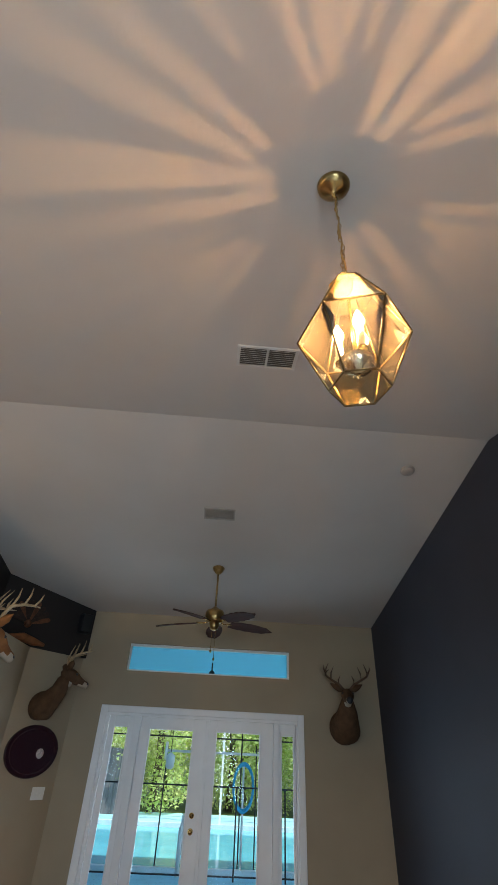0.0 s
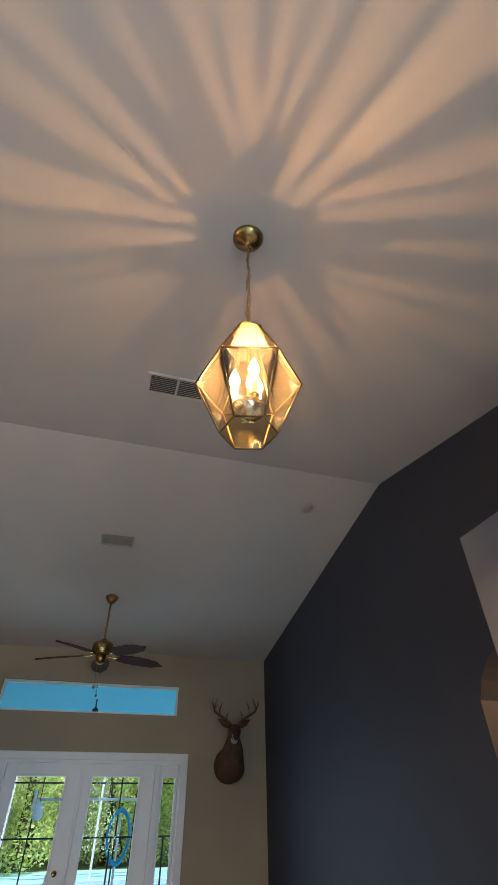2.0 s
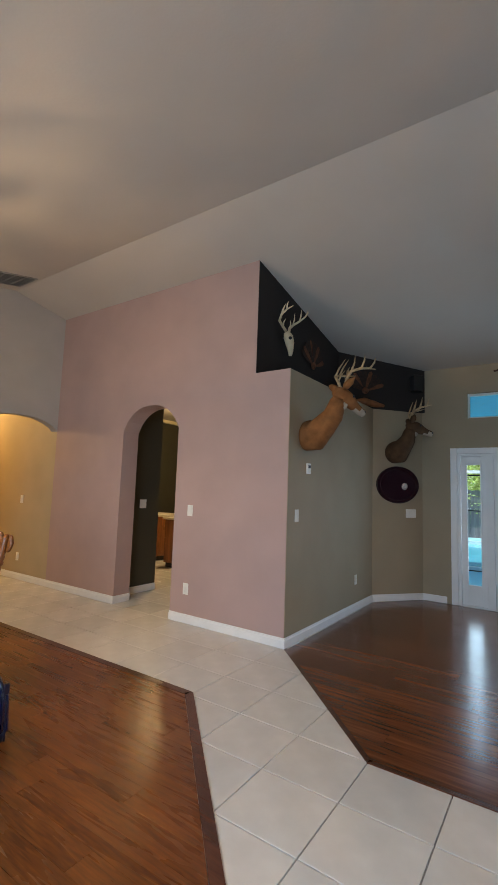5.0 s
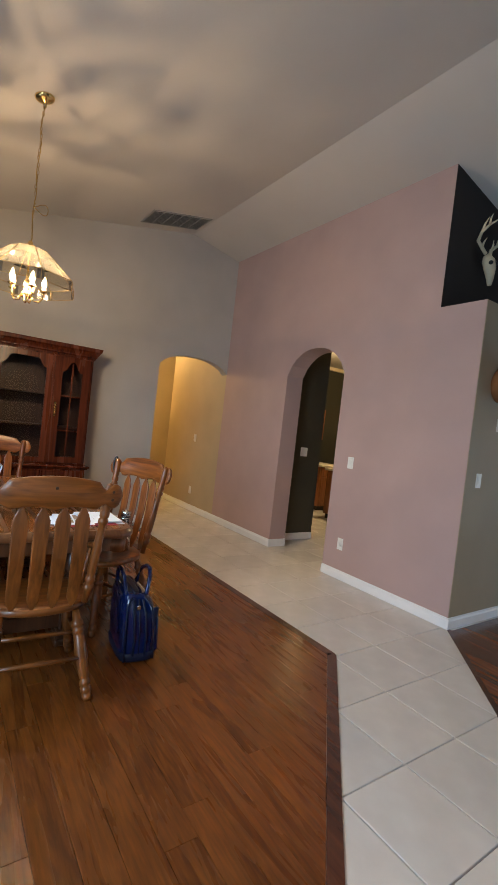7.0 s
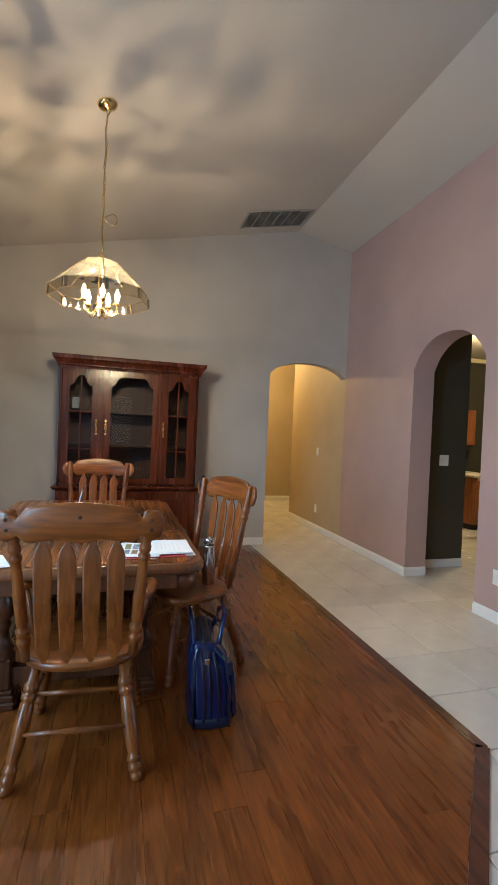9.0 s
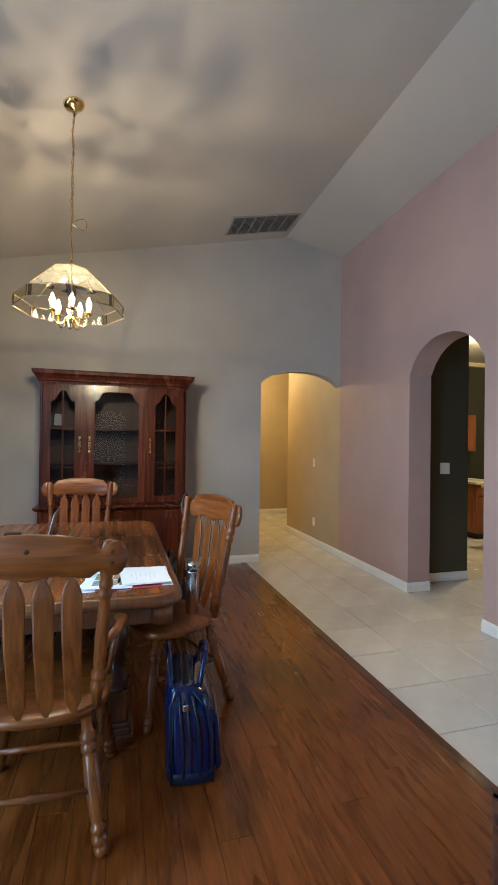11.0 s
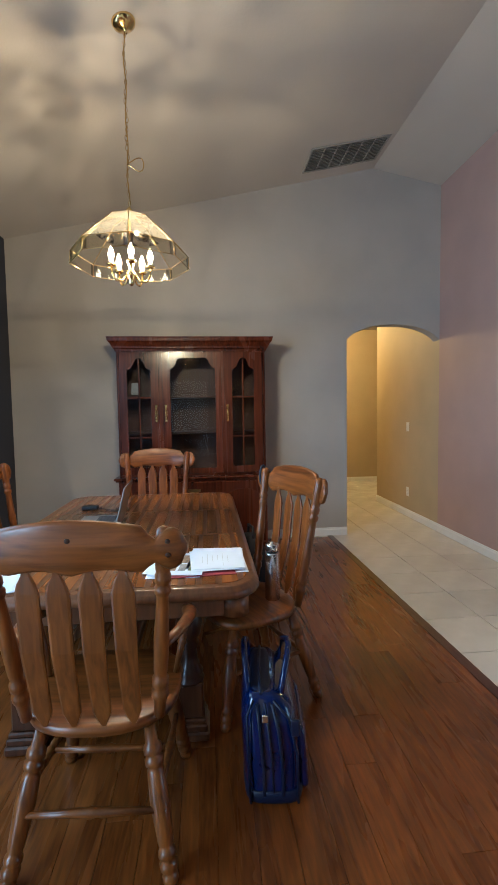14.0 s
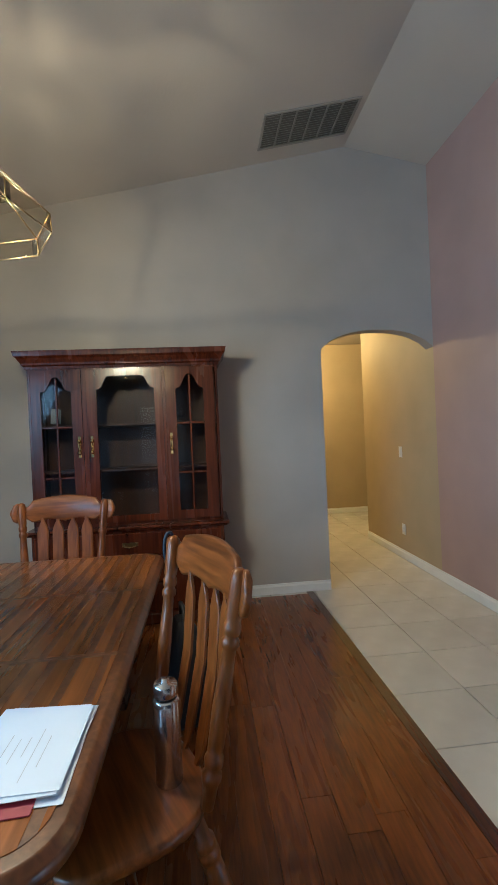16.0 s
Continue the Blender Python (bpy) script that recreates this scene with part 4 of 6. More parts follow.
def crest_mesh(half=0.314, n=36):
    """Bowed crest rail with a humped top, rounded ears and a waved lower edge."""
    bm = bmesh.new()
    rows = []
    for k in range(n + 1):
        u = -1 + 2 * k / n
        a = abs(u)
        x = half * u
        if a < 0.62:
            top, low = 0.128 - 0.022 * (a / 0.62) ** 2, 0.0 + 0.012 * math.sin(math.pi * min(a / 0.55, 1))
        elif a < 0.74:
            f = (a - 0.62) / 0.12
            top, low = 0.106 - 0.034 * math.sin(math.pi * f / 2), 0.004 + 0.018 * f
        else:
            f = math.sqrt(max(1 - ((a - 0.86) / 0.142) ** 2, 0.01))
            top, low = 0.047 + 0.049 * f, 0.047 - 0.049 * f
        y = -0.045 * (1 - a ** 2)
        t = 0.012 * (1 if a < 0.97 else 0.7)
        mid = (top + low) / 2
        rows.append([bm.verts.new(p) for p in ((x, y - t * 0.6, low), (x, y - t, low + 0.008), (x, y - t, mid), (x, y - t, top - 0.008), (x, y - t * 0.5, top), (x, y + t * 0.5, top), (x, y + t, top - 0.008), (x, y + t, mid), (x, y + t, low + 0.008), (x, y + t * 0.6, low))])
    for a, b in zip(rows, rows[1:]):
        for k in range(10):
            bm.faces.new((a[k], a[(k + 1) % 10], b[(k + 1) % 10], b[k])).smooth = True
    bm.faces.new(rows[0][::-1])
    bm.faces.new(rows[-1])
    return bm


def arrow_slat(x, yb, zb, yt, zt, w=0.068, t=0.012):
    """Flat arrow-shaped back slat, from seat to crest."""
    prof = [(0, 0.007), (0.06, 0.02), (0.10, w * 0.40), (0.5, w * 0.47), (0.84, w * 0.5), (0.90, w * 0.36), (0.95, w * 0.16), (1, 0.007)]
    bm = bmesh.new()
    rows = []
    for f, hw in prof:
        y, z = yb + (yt - yb) * f - 0.02 * math.sin(math.pi * f), zb + (zt - zb) * f
        rows.append([bm.verts.new(p) for p in ((x - hw, y - t / 3, z), (x - hw * 0.8, y - t / 2, z), (x + hw * 0.8, y - t / 2, z), (x + hw, y - t / 3, z), (x + hw, y + t / 3, z), (x + hw * 0.8, y + t / 2, z), (x - hw * 0.8, y + t / 2, z), (x - hw, y + t / 3, z))])
    for a, b in zip(rows, rows[1:]):
        for k in range(8):
            bm.faces.new((a[k], a[(k + 1) % 8], b[(k + 1) % 8], b[k]))
    bm.faces.new(rows[0][::-1])
    bm.faces.new(rows[-1])
    return bm


def dining_chair(m, label, arms=False):
    c = tagged(empty("dining_chair", m), label, "chair", group="chairs round the dining table")
    part("seat", seat_mesh(), OAKX, c)
    for s in (-1, 1):
        part("leg", turned((s * 0.243, -0.272, 0), (s * 0.165, -0.155, 0.437), LEG), OAK, c)
        part("leg", turned((s * 0.235, 0.235, 0), (s * 0.165, 0.15, 0.437), LEG), OAK, c)
        part("post", turned((s * 0.205, -0.178, 0.462), (s * 0.252, -0.284, 1.085), POST), OAK, c)
        part("stretcher", turned((s * 0.208, -0.225, 0.235), (s * 0.207, 0.20, 0.225), STRETCH, 10), OAK, c)
    part("stretcher", turned((-0.207, -0.01, 0.23), (0.207, -0.01, 0.23), STRETCH, 10), OAKX, c)
    part("stretcher", turned((-0.228, -0.235, 0.20), (0.228, -0.235, 0.20), STRETCH, 10), OAKX, c)
    crest = crest_mesh()
    bmesh.ops.transform(crest, matrix=pose(0, -0.262, 0.965, 9, 0, 0) @ Matrix.Diagonal((1, 1, 1.25, 1)), verts=crest.verts)
    rail = part("crest_rail", crest, OAKX, c)
    for px, py, pz in ((0.0, -0.3345, 1.062), (-0.262, -0.299, 1.045), (0.262, -0.299, 1.045), (-0.262, -0.293, 1.005), (0.262, -0.293, 1.005)):
        part("plug", lathe([(0.008, 0), (0.0075, 0.003), (0.003, 0.004)], 10, pose(px, py, pz, 99)), PLUG, rail, "dark wooden plug")
    for x in (-0.155, -0.052, 0.052, 0.155):
        part("back_slat", arrow_slat(x * 0.86, -0.205 - 0.012 * (1 - (x / 0.2) ** 2), 0.462, -0.262 - 0.045 * (1 - (x / 0.3) ** 2), 0.985), OAK, c)
    if arms:
        for s in (-1, 1):
            arm = tube([(s * 0.222, -0.21, 0.70), (s * 0.265, -0.10, 0.70), (s * 0.285, 0.02, 0.69), (s * 0.278, 0.07, 0.68), (s * 0.268, 0.115, 0.665)], [0.016, 0.02, 0.024, 0.028, 0.024], 12)
            bmesh.ops.scale(arm, vec=(1, 1, 0.72), space=Matrix.Translation((0, 0, -0.685)), verts=arm.verts)
            part("arm", arm, OAK, c)
            part("arm_support", turned((s * 0.225, 0.05, 0.465), (s * 0.272, 0.085, 0.67), STRETCH, 10), OAK, c)
    return c


near_chair = dining_chair(pose(-2.881, 1.132, 0, 0, 0, 86.5), "honey oak armchair with arrow slats at the table's end", True)
right_chair = dining_chair(pose(-3.535, 1.666, 0, 0, 0, 203.5), "honey oak chair turned askew, water bottle on its seat")
dining_chair(pose(-4.861, 1.063, 0, 0, 0, -91.4), "honey oak chair with arrow slats before the china cabinet")
dining_chair(pose(-4.25, 0.34, 0, 0, 0, -8), "honey oak chair facing the laptop at the table")

# ---- dining table ----
TX0, TX1, TY0, TY1 = -5.06, -2.96, 0.42, 1.688


def rounded(x0, x1, y0, y1, r, n=8):
    out = []
    for cx, cy, a0 in ((x1 - r, y0 + r, -90), (x1 - r, y1 - r, 0), (x0 + r, y1 - r, 90), (x0 + r, y0 + r, 180)):
        out += [(cx + r * math.cos(radians(a0 + 90 * k / n)), cy + r * math.sin(radians(a0 + 90 * k / n))) for k in range(n + 1)]
    return out


table = tagged(empty("dining_table", pose((TX0 + TX1) / 2, (TY0 + TY1) / 2, 0)), "long oak dining table with rounded corners and leaves", "table")
hx, hy = (TX1 - TX0) / 2, (TY1 - TY0) / 2
bm = bmesh.new()
rings = []
for off, z in ((0.03, 0.695), (0.006, 0.700), (0.0, 0.708), (0.0, 0.726), (0.006, 0.734), (0.012, 0.738), (0.016, 0.746), (0.024, 0.7485)):
    rings.append([bm.verts.new((x, y, z)) for x, y in rounded(-hx + off, hx - off, -hy + off, hy - off, 0.14 - off)])
for a, b in zip(rings, rings[1:]):
    for k in range(len(a)):
        bm.faces.new((a[k], a[(k + 1) % len(a)], b[(k + 1) % len(a)], b[k])).smooth = True
bm.faces.new(rings[0][::-1])
bm.faces.new(rings[-1])
part("tabletop", bm, TABLEDARK, table, "moulded darker oak table edge")
outline = rounded(-hx + 0.05, hx - 0.05, -hy + 0.05, hy - 0.05, 0.10)
for a, b in ((-hx, -0.345), (-0.343, 0.283), (0.285, hx)):
    leaf = part("leaf", slab(clip(outline, [(a, -hy), (b, -hy), (b, hy), (a, hy)]), 0.7480, 0.7494, 0.0005), TABLEDARK, table)
    yy = -hy
    while yy < hy:
        ww = random.uniform(0.045, 0.095)
        poly = clip(outline, [(a + 0.002, yy), (b - 0.002, yy), (b - 0.002, yy + ww - 0.0004), (a + 0.002, yy + ww - 0.0004)], 0.012)
        if len(poly) > 2:
            part("board", slab(poly, 0.7492, 0.7505, 0.0003), TABLEWOOD, leaf)
        yy += ww
part("apron", join(span(-hx + 0.10, hx - 0.10, -hy + 0.07, -hy + 0.09, 0.61, 0.696, 0.004), span(-hx + 0.10, hx - 0.10, hy - 0.09, hy - 0.07, 0.61, 0.696, 0.004), span(-hx + 0.07, -hx + 0.09, -hy + 0.10, hy - 0.10, 0.61, 0.696, 0.004), span(hx - 0.09, hx - 0.07, -hy + 0.10, hy - 0.10, 0.61, 0.696, 0.004)), TABLEDARK, table)
for cx, cy in ((hx - 0.1, hy - 0.1), (hx - 0.1, -hy + 0.1), (-hx + 0.1, hy - 0.1), (-hx + 0.1, -hy + 0.1)):
    part("corner_block", lathe([(0.055, 0.61), (0.055, 0.696)], 12, pose(cx, cy, 0)), TABLEDARK, table)
PED = [(0, 0.062), (0.03, 0.064), (0.06, 0.05), (0.09, 0.06), (0.12, 0.05), (0.2, 0.036), (0.3, 0.033), (0.36, 0.045), (0.40, 0.034), (0.44, 0.05), (0.55, 0.058), (0.68, 0.046), (0.74, 0.032), (0.78, 0.048), (0.82, 0.034), (0.88, 0.05), (1, 0.056)]
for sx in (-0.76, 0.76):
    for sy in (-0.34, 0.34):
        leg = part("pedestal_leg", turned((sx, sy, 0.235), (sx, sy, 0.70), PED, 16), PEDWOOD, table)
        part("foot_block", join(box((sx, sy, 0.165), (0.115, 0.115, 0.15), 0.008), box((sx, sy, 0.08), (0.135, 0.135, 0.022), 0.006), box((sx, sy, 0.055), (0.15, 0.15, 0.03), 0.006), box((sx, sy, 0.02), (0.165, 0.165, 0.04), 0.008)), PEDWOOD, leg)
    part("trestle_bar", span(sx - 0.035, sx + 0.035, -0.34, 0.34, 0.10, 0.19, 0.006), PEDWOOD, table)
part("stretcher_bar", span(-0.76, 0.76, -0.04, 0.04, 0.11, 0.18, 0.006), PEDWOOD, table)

# ---- china cabinet ----
CX, CY0, CY1 = -5.895, 0.617, 2.154
cab = tagged(empty("china_cabinet", pose(WEST + 0.004, CY0, 0) @ Matrix.Diagonal((1, 0.957, 0.986, 1))), "dark cherry china cabinet with glazed upper doors", "cabinet")
W = CY1 - CY0
D = CX - WEST - 0.004
# base
bd = D + 0.07
part("base_carcass", span(0, bd, 0.0, W, 0.08, 0.76, 0.004), CHERRY, cab)
part("plinth", span(0, bd + 0.012, -0.012, W + 0.012, 0, 0.085, 0.008), CHERRY, cab)
part("waist_moulding", join(span(0, bd + 0.035, -0.045, W + 0.045, 0.765, 0.79, 0.008), span(0, bd + 0.02, -0.028, W + 0.028, 0.752, 0.766, 0.005)), CHERRY, cab)
for k, (a, b) in enumerate(((0.02, 0.49), (0.51, 1.03), (1.05, W - 0.02))):
    if k == 1:
        for z0, z1 in ((0.56, 0.735), (0.345, 0.545), (0.11, 0.33)):
            dw = part("drawer", span(bd, bd + 0.02, a, b, z0, z1, 0.007), CHERRY, cab)
            part("handle", join(tube([(bd + 0.02, (a + b) / 2 - 0.055, (z0 + z1) / 2 + 0.01), (bd + 0.04, (a + b) / 2 - 0.045, (z0 + z1) / 2 - 0.012), (bd + 0.044, (a + b) / 2, (z0 + z1) / 2 - 0.018), (bd + 0.04, (a + b) / 2 + 0.045, (z0 + z1) / 2 - 0.012), (bd + 0.02, (a + b) / 2 + 0.055, (z0 + z1) / 2 + 0.01)], 0.004, 8), box((bd + 0.0215, (a + b) / 2, (z0 + z1) / 2), (0.003, 0.13, 0.03), 0.001)), DARKBRASS, dw, "dark antique brass handle")
    else:
        dr_ = part("door", span(bd, bd + 0.02, a, b, 0.11, 0.735, 0.006), CHERRY, cab)
        pts = [(a + 0.07, 0.17), (b - 0.07, 0.17)] + [(p, q) for p, q in reversed(arc(a + 0.07, b - 0.07, 0.60, 0.06, 10))]
        part("raised_panel", prism([(bd + 0.02, p, q) for p, q in pts], (1, 0, 0), 0.008, 0.003), CHERRY, dr_)
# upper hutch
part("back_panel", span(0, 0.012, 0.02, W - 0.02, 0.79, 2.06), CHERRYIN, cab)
part("side_panel", span(0.012, D, 0.0, 0.022, 0.79, 2.06, 0.003), CHERRY, cab)
part("side_panel", span(0.012, D, W - 0.022, W, 0.79, 2.06, 0.003), CHERRY, cab)
part("hutch_bottom", span(0.012, D, 0.022, W - 0.022, 0.79, 0.81), CHERRY, cab)
part("hutch_top", span(0.012, D, 0.022, W - 0.022, 2.04, 2.06), CHERRY, cab)
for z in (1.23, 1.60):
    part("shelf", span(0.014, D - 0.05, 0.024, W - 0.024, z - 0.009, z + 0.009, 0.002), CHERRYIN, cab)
prof = [(0, 2.055), (0.012, 2.055), (0.016, 2.075), (0.03, 2.085), (0.034, 2.10), (0.055, 2.135), (0.072, 2.15), (0.076, 2.175), (0.08, 2.19), (0, 2.19)]
bm = bmesh.new()
rows = []
for px, pz in prof:
    rows.append([bm.verts.new(v) for v in ((0.0, -px, pz), (D + px, -px, pz), (D + px, W + px, pz), (0.0, W + px, pz))])
for a, b in zip(rows, rows[1:]):
    for k in range(4):
        bm.faces.new((a[k], a[(k + 1) % 4], b[(k + 1) % 4], b[k]))
bm.faces.new(rows[0][::-1])
bm.faces.new(rows[-1])
part("crown_moulding", bm, CHERRY, cab)
part("dentil", join(*[box((D + 0.024, 0.30 + 0.036 * k, 2.094), (0.014, 0.024, 0.014)) for k in range(26)]), CHERRY, cab)


def outline_arch(a, b, z0, shoulder, top, kind):
    """The shaped opening of a glazed door: pairs of (y, z), anticlockwise."""
    n, pts = 20, [(b, z0)]
    for k in range(n + 1):
        u = 1 - 2 * k / n
        f = abs(u)
        if kind == "side":
            g = 1 if f < 0.12 else (0.5 + 0.5 * math.cos(math.pi * min((f - 0.12) / 0.66, 1)))
        else:
            g = 1 if f < 0.62 else 0.5 + 0.5 * math.cos(math.pi * min((f - 0.62) / 0.26, 1))
        pts.append(((a + b) / 2 + (b - a) / 2 * u, shoulder + (top - shoulder) * g))
    pts.append((a, z0))
    return pts


def glazed_door(a, b, g0, g1, zs, kind, muntins, pulls):
    z0, z1, y = 0.815, 2.04, D
    hole = outline_arch(g0, g1, zs[0], zs[1], zs[2], kind)
    # the frame runs round the opening in one piece
    left = [(a, z0), (g0, z0), (g0, zs[1]), (g0, z1), (a, z1)]
    right = [(g1, z0), (b, z0), (b, z1), (g1, z1), (g1, zs[1])]
    low = [(g0, z0), (g1, z0), (g1, zs[0]), (g0, zs[0])]
    head = list(reversed(hole[1:-1])) + [(g1, z1), (g0, z1)]
    bm = join(*[prism([(y, p, q) for p, q in pl], (1, 0, 0), 0.022) for pl in (left, right, low, head)])
    door = part("door", bm, CHERRY, cab)
    part("glass", prism([(y + 0.006, p, q) for p, q in hole], (1, 0, 0), 0.003), CABGLASS, door, "clear cabinet glass").visible_shadow = False
    for mu in muntins:
        part("muntin", span(y + 0.004, y + 0.02, *mu, 0.003), CHERRY, door)
    for py in pulls:
        part("pull", join(box((y + 0.024, py, 1.43), (0.003, 0.022, 0.17), 0.001), lathe([(0.004, 0), (0.015, 0.01), (0.016, 0.02), (0.006, 0.03)], 12, pose(y + 0.024, py, 1.475, 0, 90)), lathe([(0.004, 0), (0.015, 0.01), (0.016, 0.02), (0.006, 0.03)], 12, pose(y + 0.024, py, 1.385, 0, 90)), tube([(y + 0.028, py, 1.475), (y + 0.045, py, 1.45), (y + 0.045, py, 1.41), (y + 0.028, py, 1.385)], 0.005, 8)), BRASS, door, "polished brass drop pull")
    return door


def side_muntins(g0, g1):
    m = (g0 + g1) / 2
    return [(m - 0.008, m + 0.008, 0.885, 1.975)] + [(g0, g1, z - 0.008, z + 0.008) for z in (1.19, 1.59)]


glazed_door(0.03, 0.425, 0.105, 0.345, (0.885, 1.875, 1.985), "side", side_muntins(0.105, 0.345), [0.395])
glazed_door(0.465, 1.075, 0.545, 1.01, (0.87, 1.885, 1.985), "centre", [], [0.495])
glazed_door(1.10, W - 0.03, 1.185, 1.415, (0.885, 1.875, 1.985), "side", side_muntins(1.185, 1.415), [1.135])
part("stile", join(span(D - 0.02, D + 0.016, 0.427, 0.463, 0.81, 2.055), span(D - 0.02, D + 0.016, 1.077, 1.098, 0.81, 2.055)), CHERRY, cab)
dish = tagged(empty("glass_dish", pose(-6.1, 1.75, 1.61)), "small clear glass dish on a cabinet shelf", "dish")
part("bowl", lathe([(0.02, 0), (0.05, 0.012), (0.06, 0.03), (0.056, 0.032), (0.045, 0.015), (0.01, 0.008)], 16), CABGLASS, dish)
card = tagged(empty("greeting_card", pose(-6.05, 0.76, 1.61, -8, 0, 75)), "small folded blue card standing on a cabinet shelf", "card")
part("front", box((0, 0, 0.06), (0.07, 0.002, 0.12)), mat("card_blue", (0.35, 0.42, 0.5), 0.6), card)
part("back", box((0, 0.03, 0.06), (0.07, 0.002, 0.12)), bpy.data.materials["card_blue"], card)

# ---- on the table ----
PAPER = mat("white_paper", (0.74, 0.82, 0.95), 0.7, vary=0.02)
INK = mat("grey_print", (0.50, 0.53, 0.60), 0.7)
PHOTO = [mat("photo_print_" + n, c, 0.5, vary=0.6, scale=60) for n, c in (("green", (0.16, 0.20, 0.10)), ("blue", (0.18, 0.26, 0.36)), ("brown", (0.26, 0.17, 0.11)), ("grey", (0.22, 0.22, 0.22)))]
TOP = 0.7505
RED = mat("red_folder", (0.30, 0.03, 0.05), 0.5)


def sheet_stack(name, x, y, turn, sheets, label, photos=True):
    s = tagged(empty(name, pose(x, y, TOP, 0, 0, turn)), label, "papers")
    for k in range(sheets):
        r = pose(random.uniform(-0.02, 0.02), random.uniform(-0.025, 0.025), 0, 0, 0, random.uniform(-7, 7))
        bm = box((0, 0, 0.0012 + 0.0024 * k), (0.216, 0.279, 0.0012))
        bmesh.ops.transform(bm, matrix=r if k < sheets - 1 else Matrix.Identity(4), verts=bm.verts)
        part("sheet", bm, PAPER, s)
    z = 0.0024 * sheets + 0.0003
    if photos:
        for k in range(4):
            part("photo", box((-0.062 + 0.041 * k, 0.055, z), (0.03, 0.10, 0.0006)), PHOTO[k], s, "small printed photograph")
            part("photo", box((-0.062 + 0.041 * k, -0.052, z), (0.03, 0.08, 0.0006)), PHOTO[(k + 1) % 4], s, "small printed photograph")
    else:
        for k in range(6):
            part("print_line", box((-0.07 + 0.022 * k, random.uniform(-0.03, 0.03), z), (0.0014, random.uniform(0.06, 0.17), 0.0004)), INK, s)
    return s


sheet_stack("paper_stack", -3.235, 1.365, 84, 4, "white printed sheets with small photographs on the table")
sheet_stack("letter_stack", -3.275, 1.53, 90, 6, "white letter sheets piled on the table", False)
fo = tagged(obj("folder", box((0, 0, 0.002), (0.23, 0.30, 0.003), 0.001), RED), "thin red folder under the papers", "folder")
fo.matrix_world = pose(-3.20, 1.44, TOP, 0, 0, 4)
sheet_stack("paper_stack", -3.08, 0.60, 15, 2, "white sheets beside the armchair's place", False)
sheet_stack("paper_stack", -3.83, 0.52, 70, 3, "white sheets in front of the laptop", False)

ALU = mat("silver_laptop_shell", (0.45, 0.46, 0.48), 0.3, 0.8, vary=0.04)
lap = tagged(empty("laptop", pose(-4.04, 0.842, TOP, 0, 0, 2)), "open silver laptop with dark screen on the table", "laptop")
part("base", box((0, 0, 0.009), (0.36, 0.25, 0.016), 0.004, seg=2), ALU, lap)
kb = part("keyboard", box((0, 0.03, 0.0175), (0.30, 0.11, 0.001)), DARKPLASTIC, lap, "dark keyboard")
for r in range(5):
    part("key_row", join(*[box((-0.138 + 0.0198 * c, -0.012 + 0.021 * r, 0.0185), (0.016, 0.016, 0.002), 0.0005) for c in range(15)]), mat("grey_keys", (0.10, 0.10, 0.11), 0.5) if r == 0 else bpy.data.materials["grey_keys"], kb)
part("touchpad", box((0, -0.075, 0.0175), (0.10, 0.065, 0.0008)), CHROME, lap)
lm = pose(0, 0.122, 0.018, -14, 0, 0)
part("lid", box((0, 0, 0.115), (0.36, 0.008, 0.23), 0.003, lm), ALU, lap)
part("screen", box((0, -0.0045, 0.118), (0.335, 0.0012, 0.20), 0, lm), DARKPLASTIC, lap, "dark glossy screen")
part("sticker", box((0.13, -0.085, 0.0175), (0.05, 0.045, 0.0008)), mat("blue_sticker", (0.08, 0.25, 0.55), 0.4), lap, "small blue sticker")
ph = tagged(empty("phone", pose(-3.76, 0.80, TOP, 0, 0, 60)), "small dark phone lying on the table", "phone")
part("body", box((0, 0, 0.005), (0.07, 0.14, 0.008), 0.003, seg=2), DARKPLASTIC, ph)
part("screen", box((0, 0, 0.0095), (0.062, 0.128, 0.0006)), mat("phone_screen", (0.10, 0.11, 0.13), 0.08, vary=0.5, scale=40), ph)
ms = tagged(empty("charger", pose(-4.48, 0.68, TOP)), "black charger brick with cable on the table", "charger")
part("brick", box((0, 0, 0.016), (0.05, 0.11, 0.03), 0.008, seg=2), DARKPLASTIC, ms)
part("cable", tube([(0, 0.055, 0.012), (0.03, 0.12, 0.005), (0.08, 0.20, 0.005), (0.05, 0.27, 0.005), (-0.02, 0.25, 0.005), (0.0, 0.17, 0.005)], 0.004, 6), DARKPLASTIC, ms)
ca = tagged(obj("power_cable", tube([(-4.0, 0.60, TOP + 0.005), (-3.98, 0.52, TOP + 0.005), (-4.05, 0.46, TOP + 0.005), (-4.03, 0.43, TOP + 0.004)], 0.004, 6), DARKPLASTIC), "black cable lying on the table", "cable")

# ---- bottle on the chair ----
bo = tagged(empty("water_bottle", pose(-3.535, 1.806, 0.457) @ Matrix.Diagonal((1.0, 1.0, 0.96, 1))), "brushed steel water bottle with dark ring on a chair", "bottle")
part("body", lathe([(0.035, 0), (0.038, 0.004), (0.038, 0.236), (0.036, 0.246), (0.031, 0.252)], 28), CHROME, bo)
part("ring", lathe([(0.0315, 0.250), (0.0315, 0.260)], 24), DARKPLASTIC, bo, "dark rubber ring")
part("cap", lathe([(0.033, 0.259), (0.034, 0.262), (0.034, 0.290), (0.031, 0.296), (0.012, 0.297), (0.012, 0.306), (0.002, 0.306)], 28), CHROME, bo)
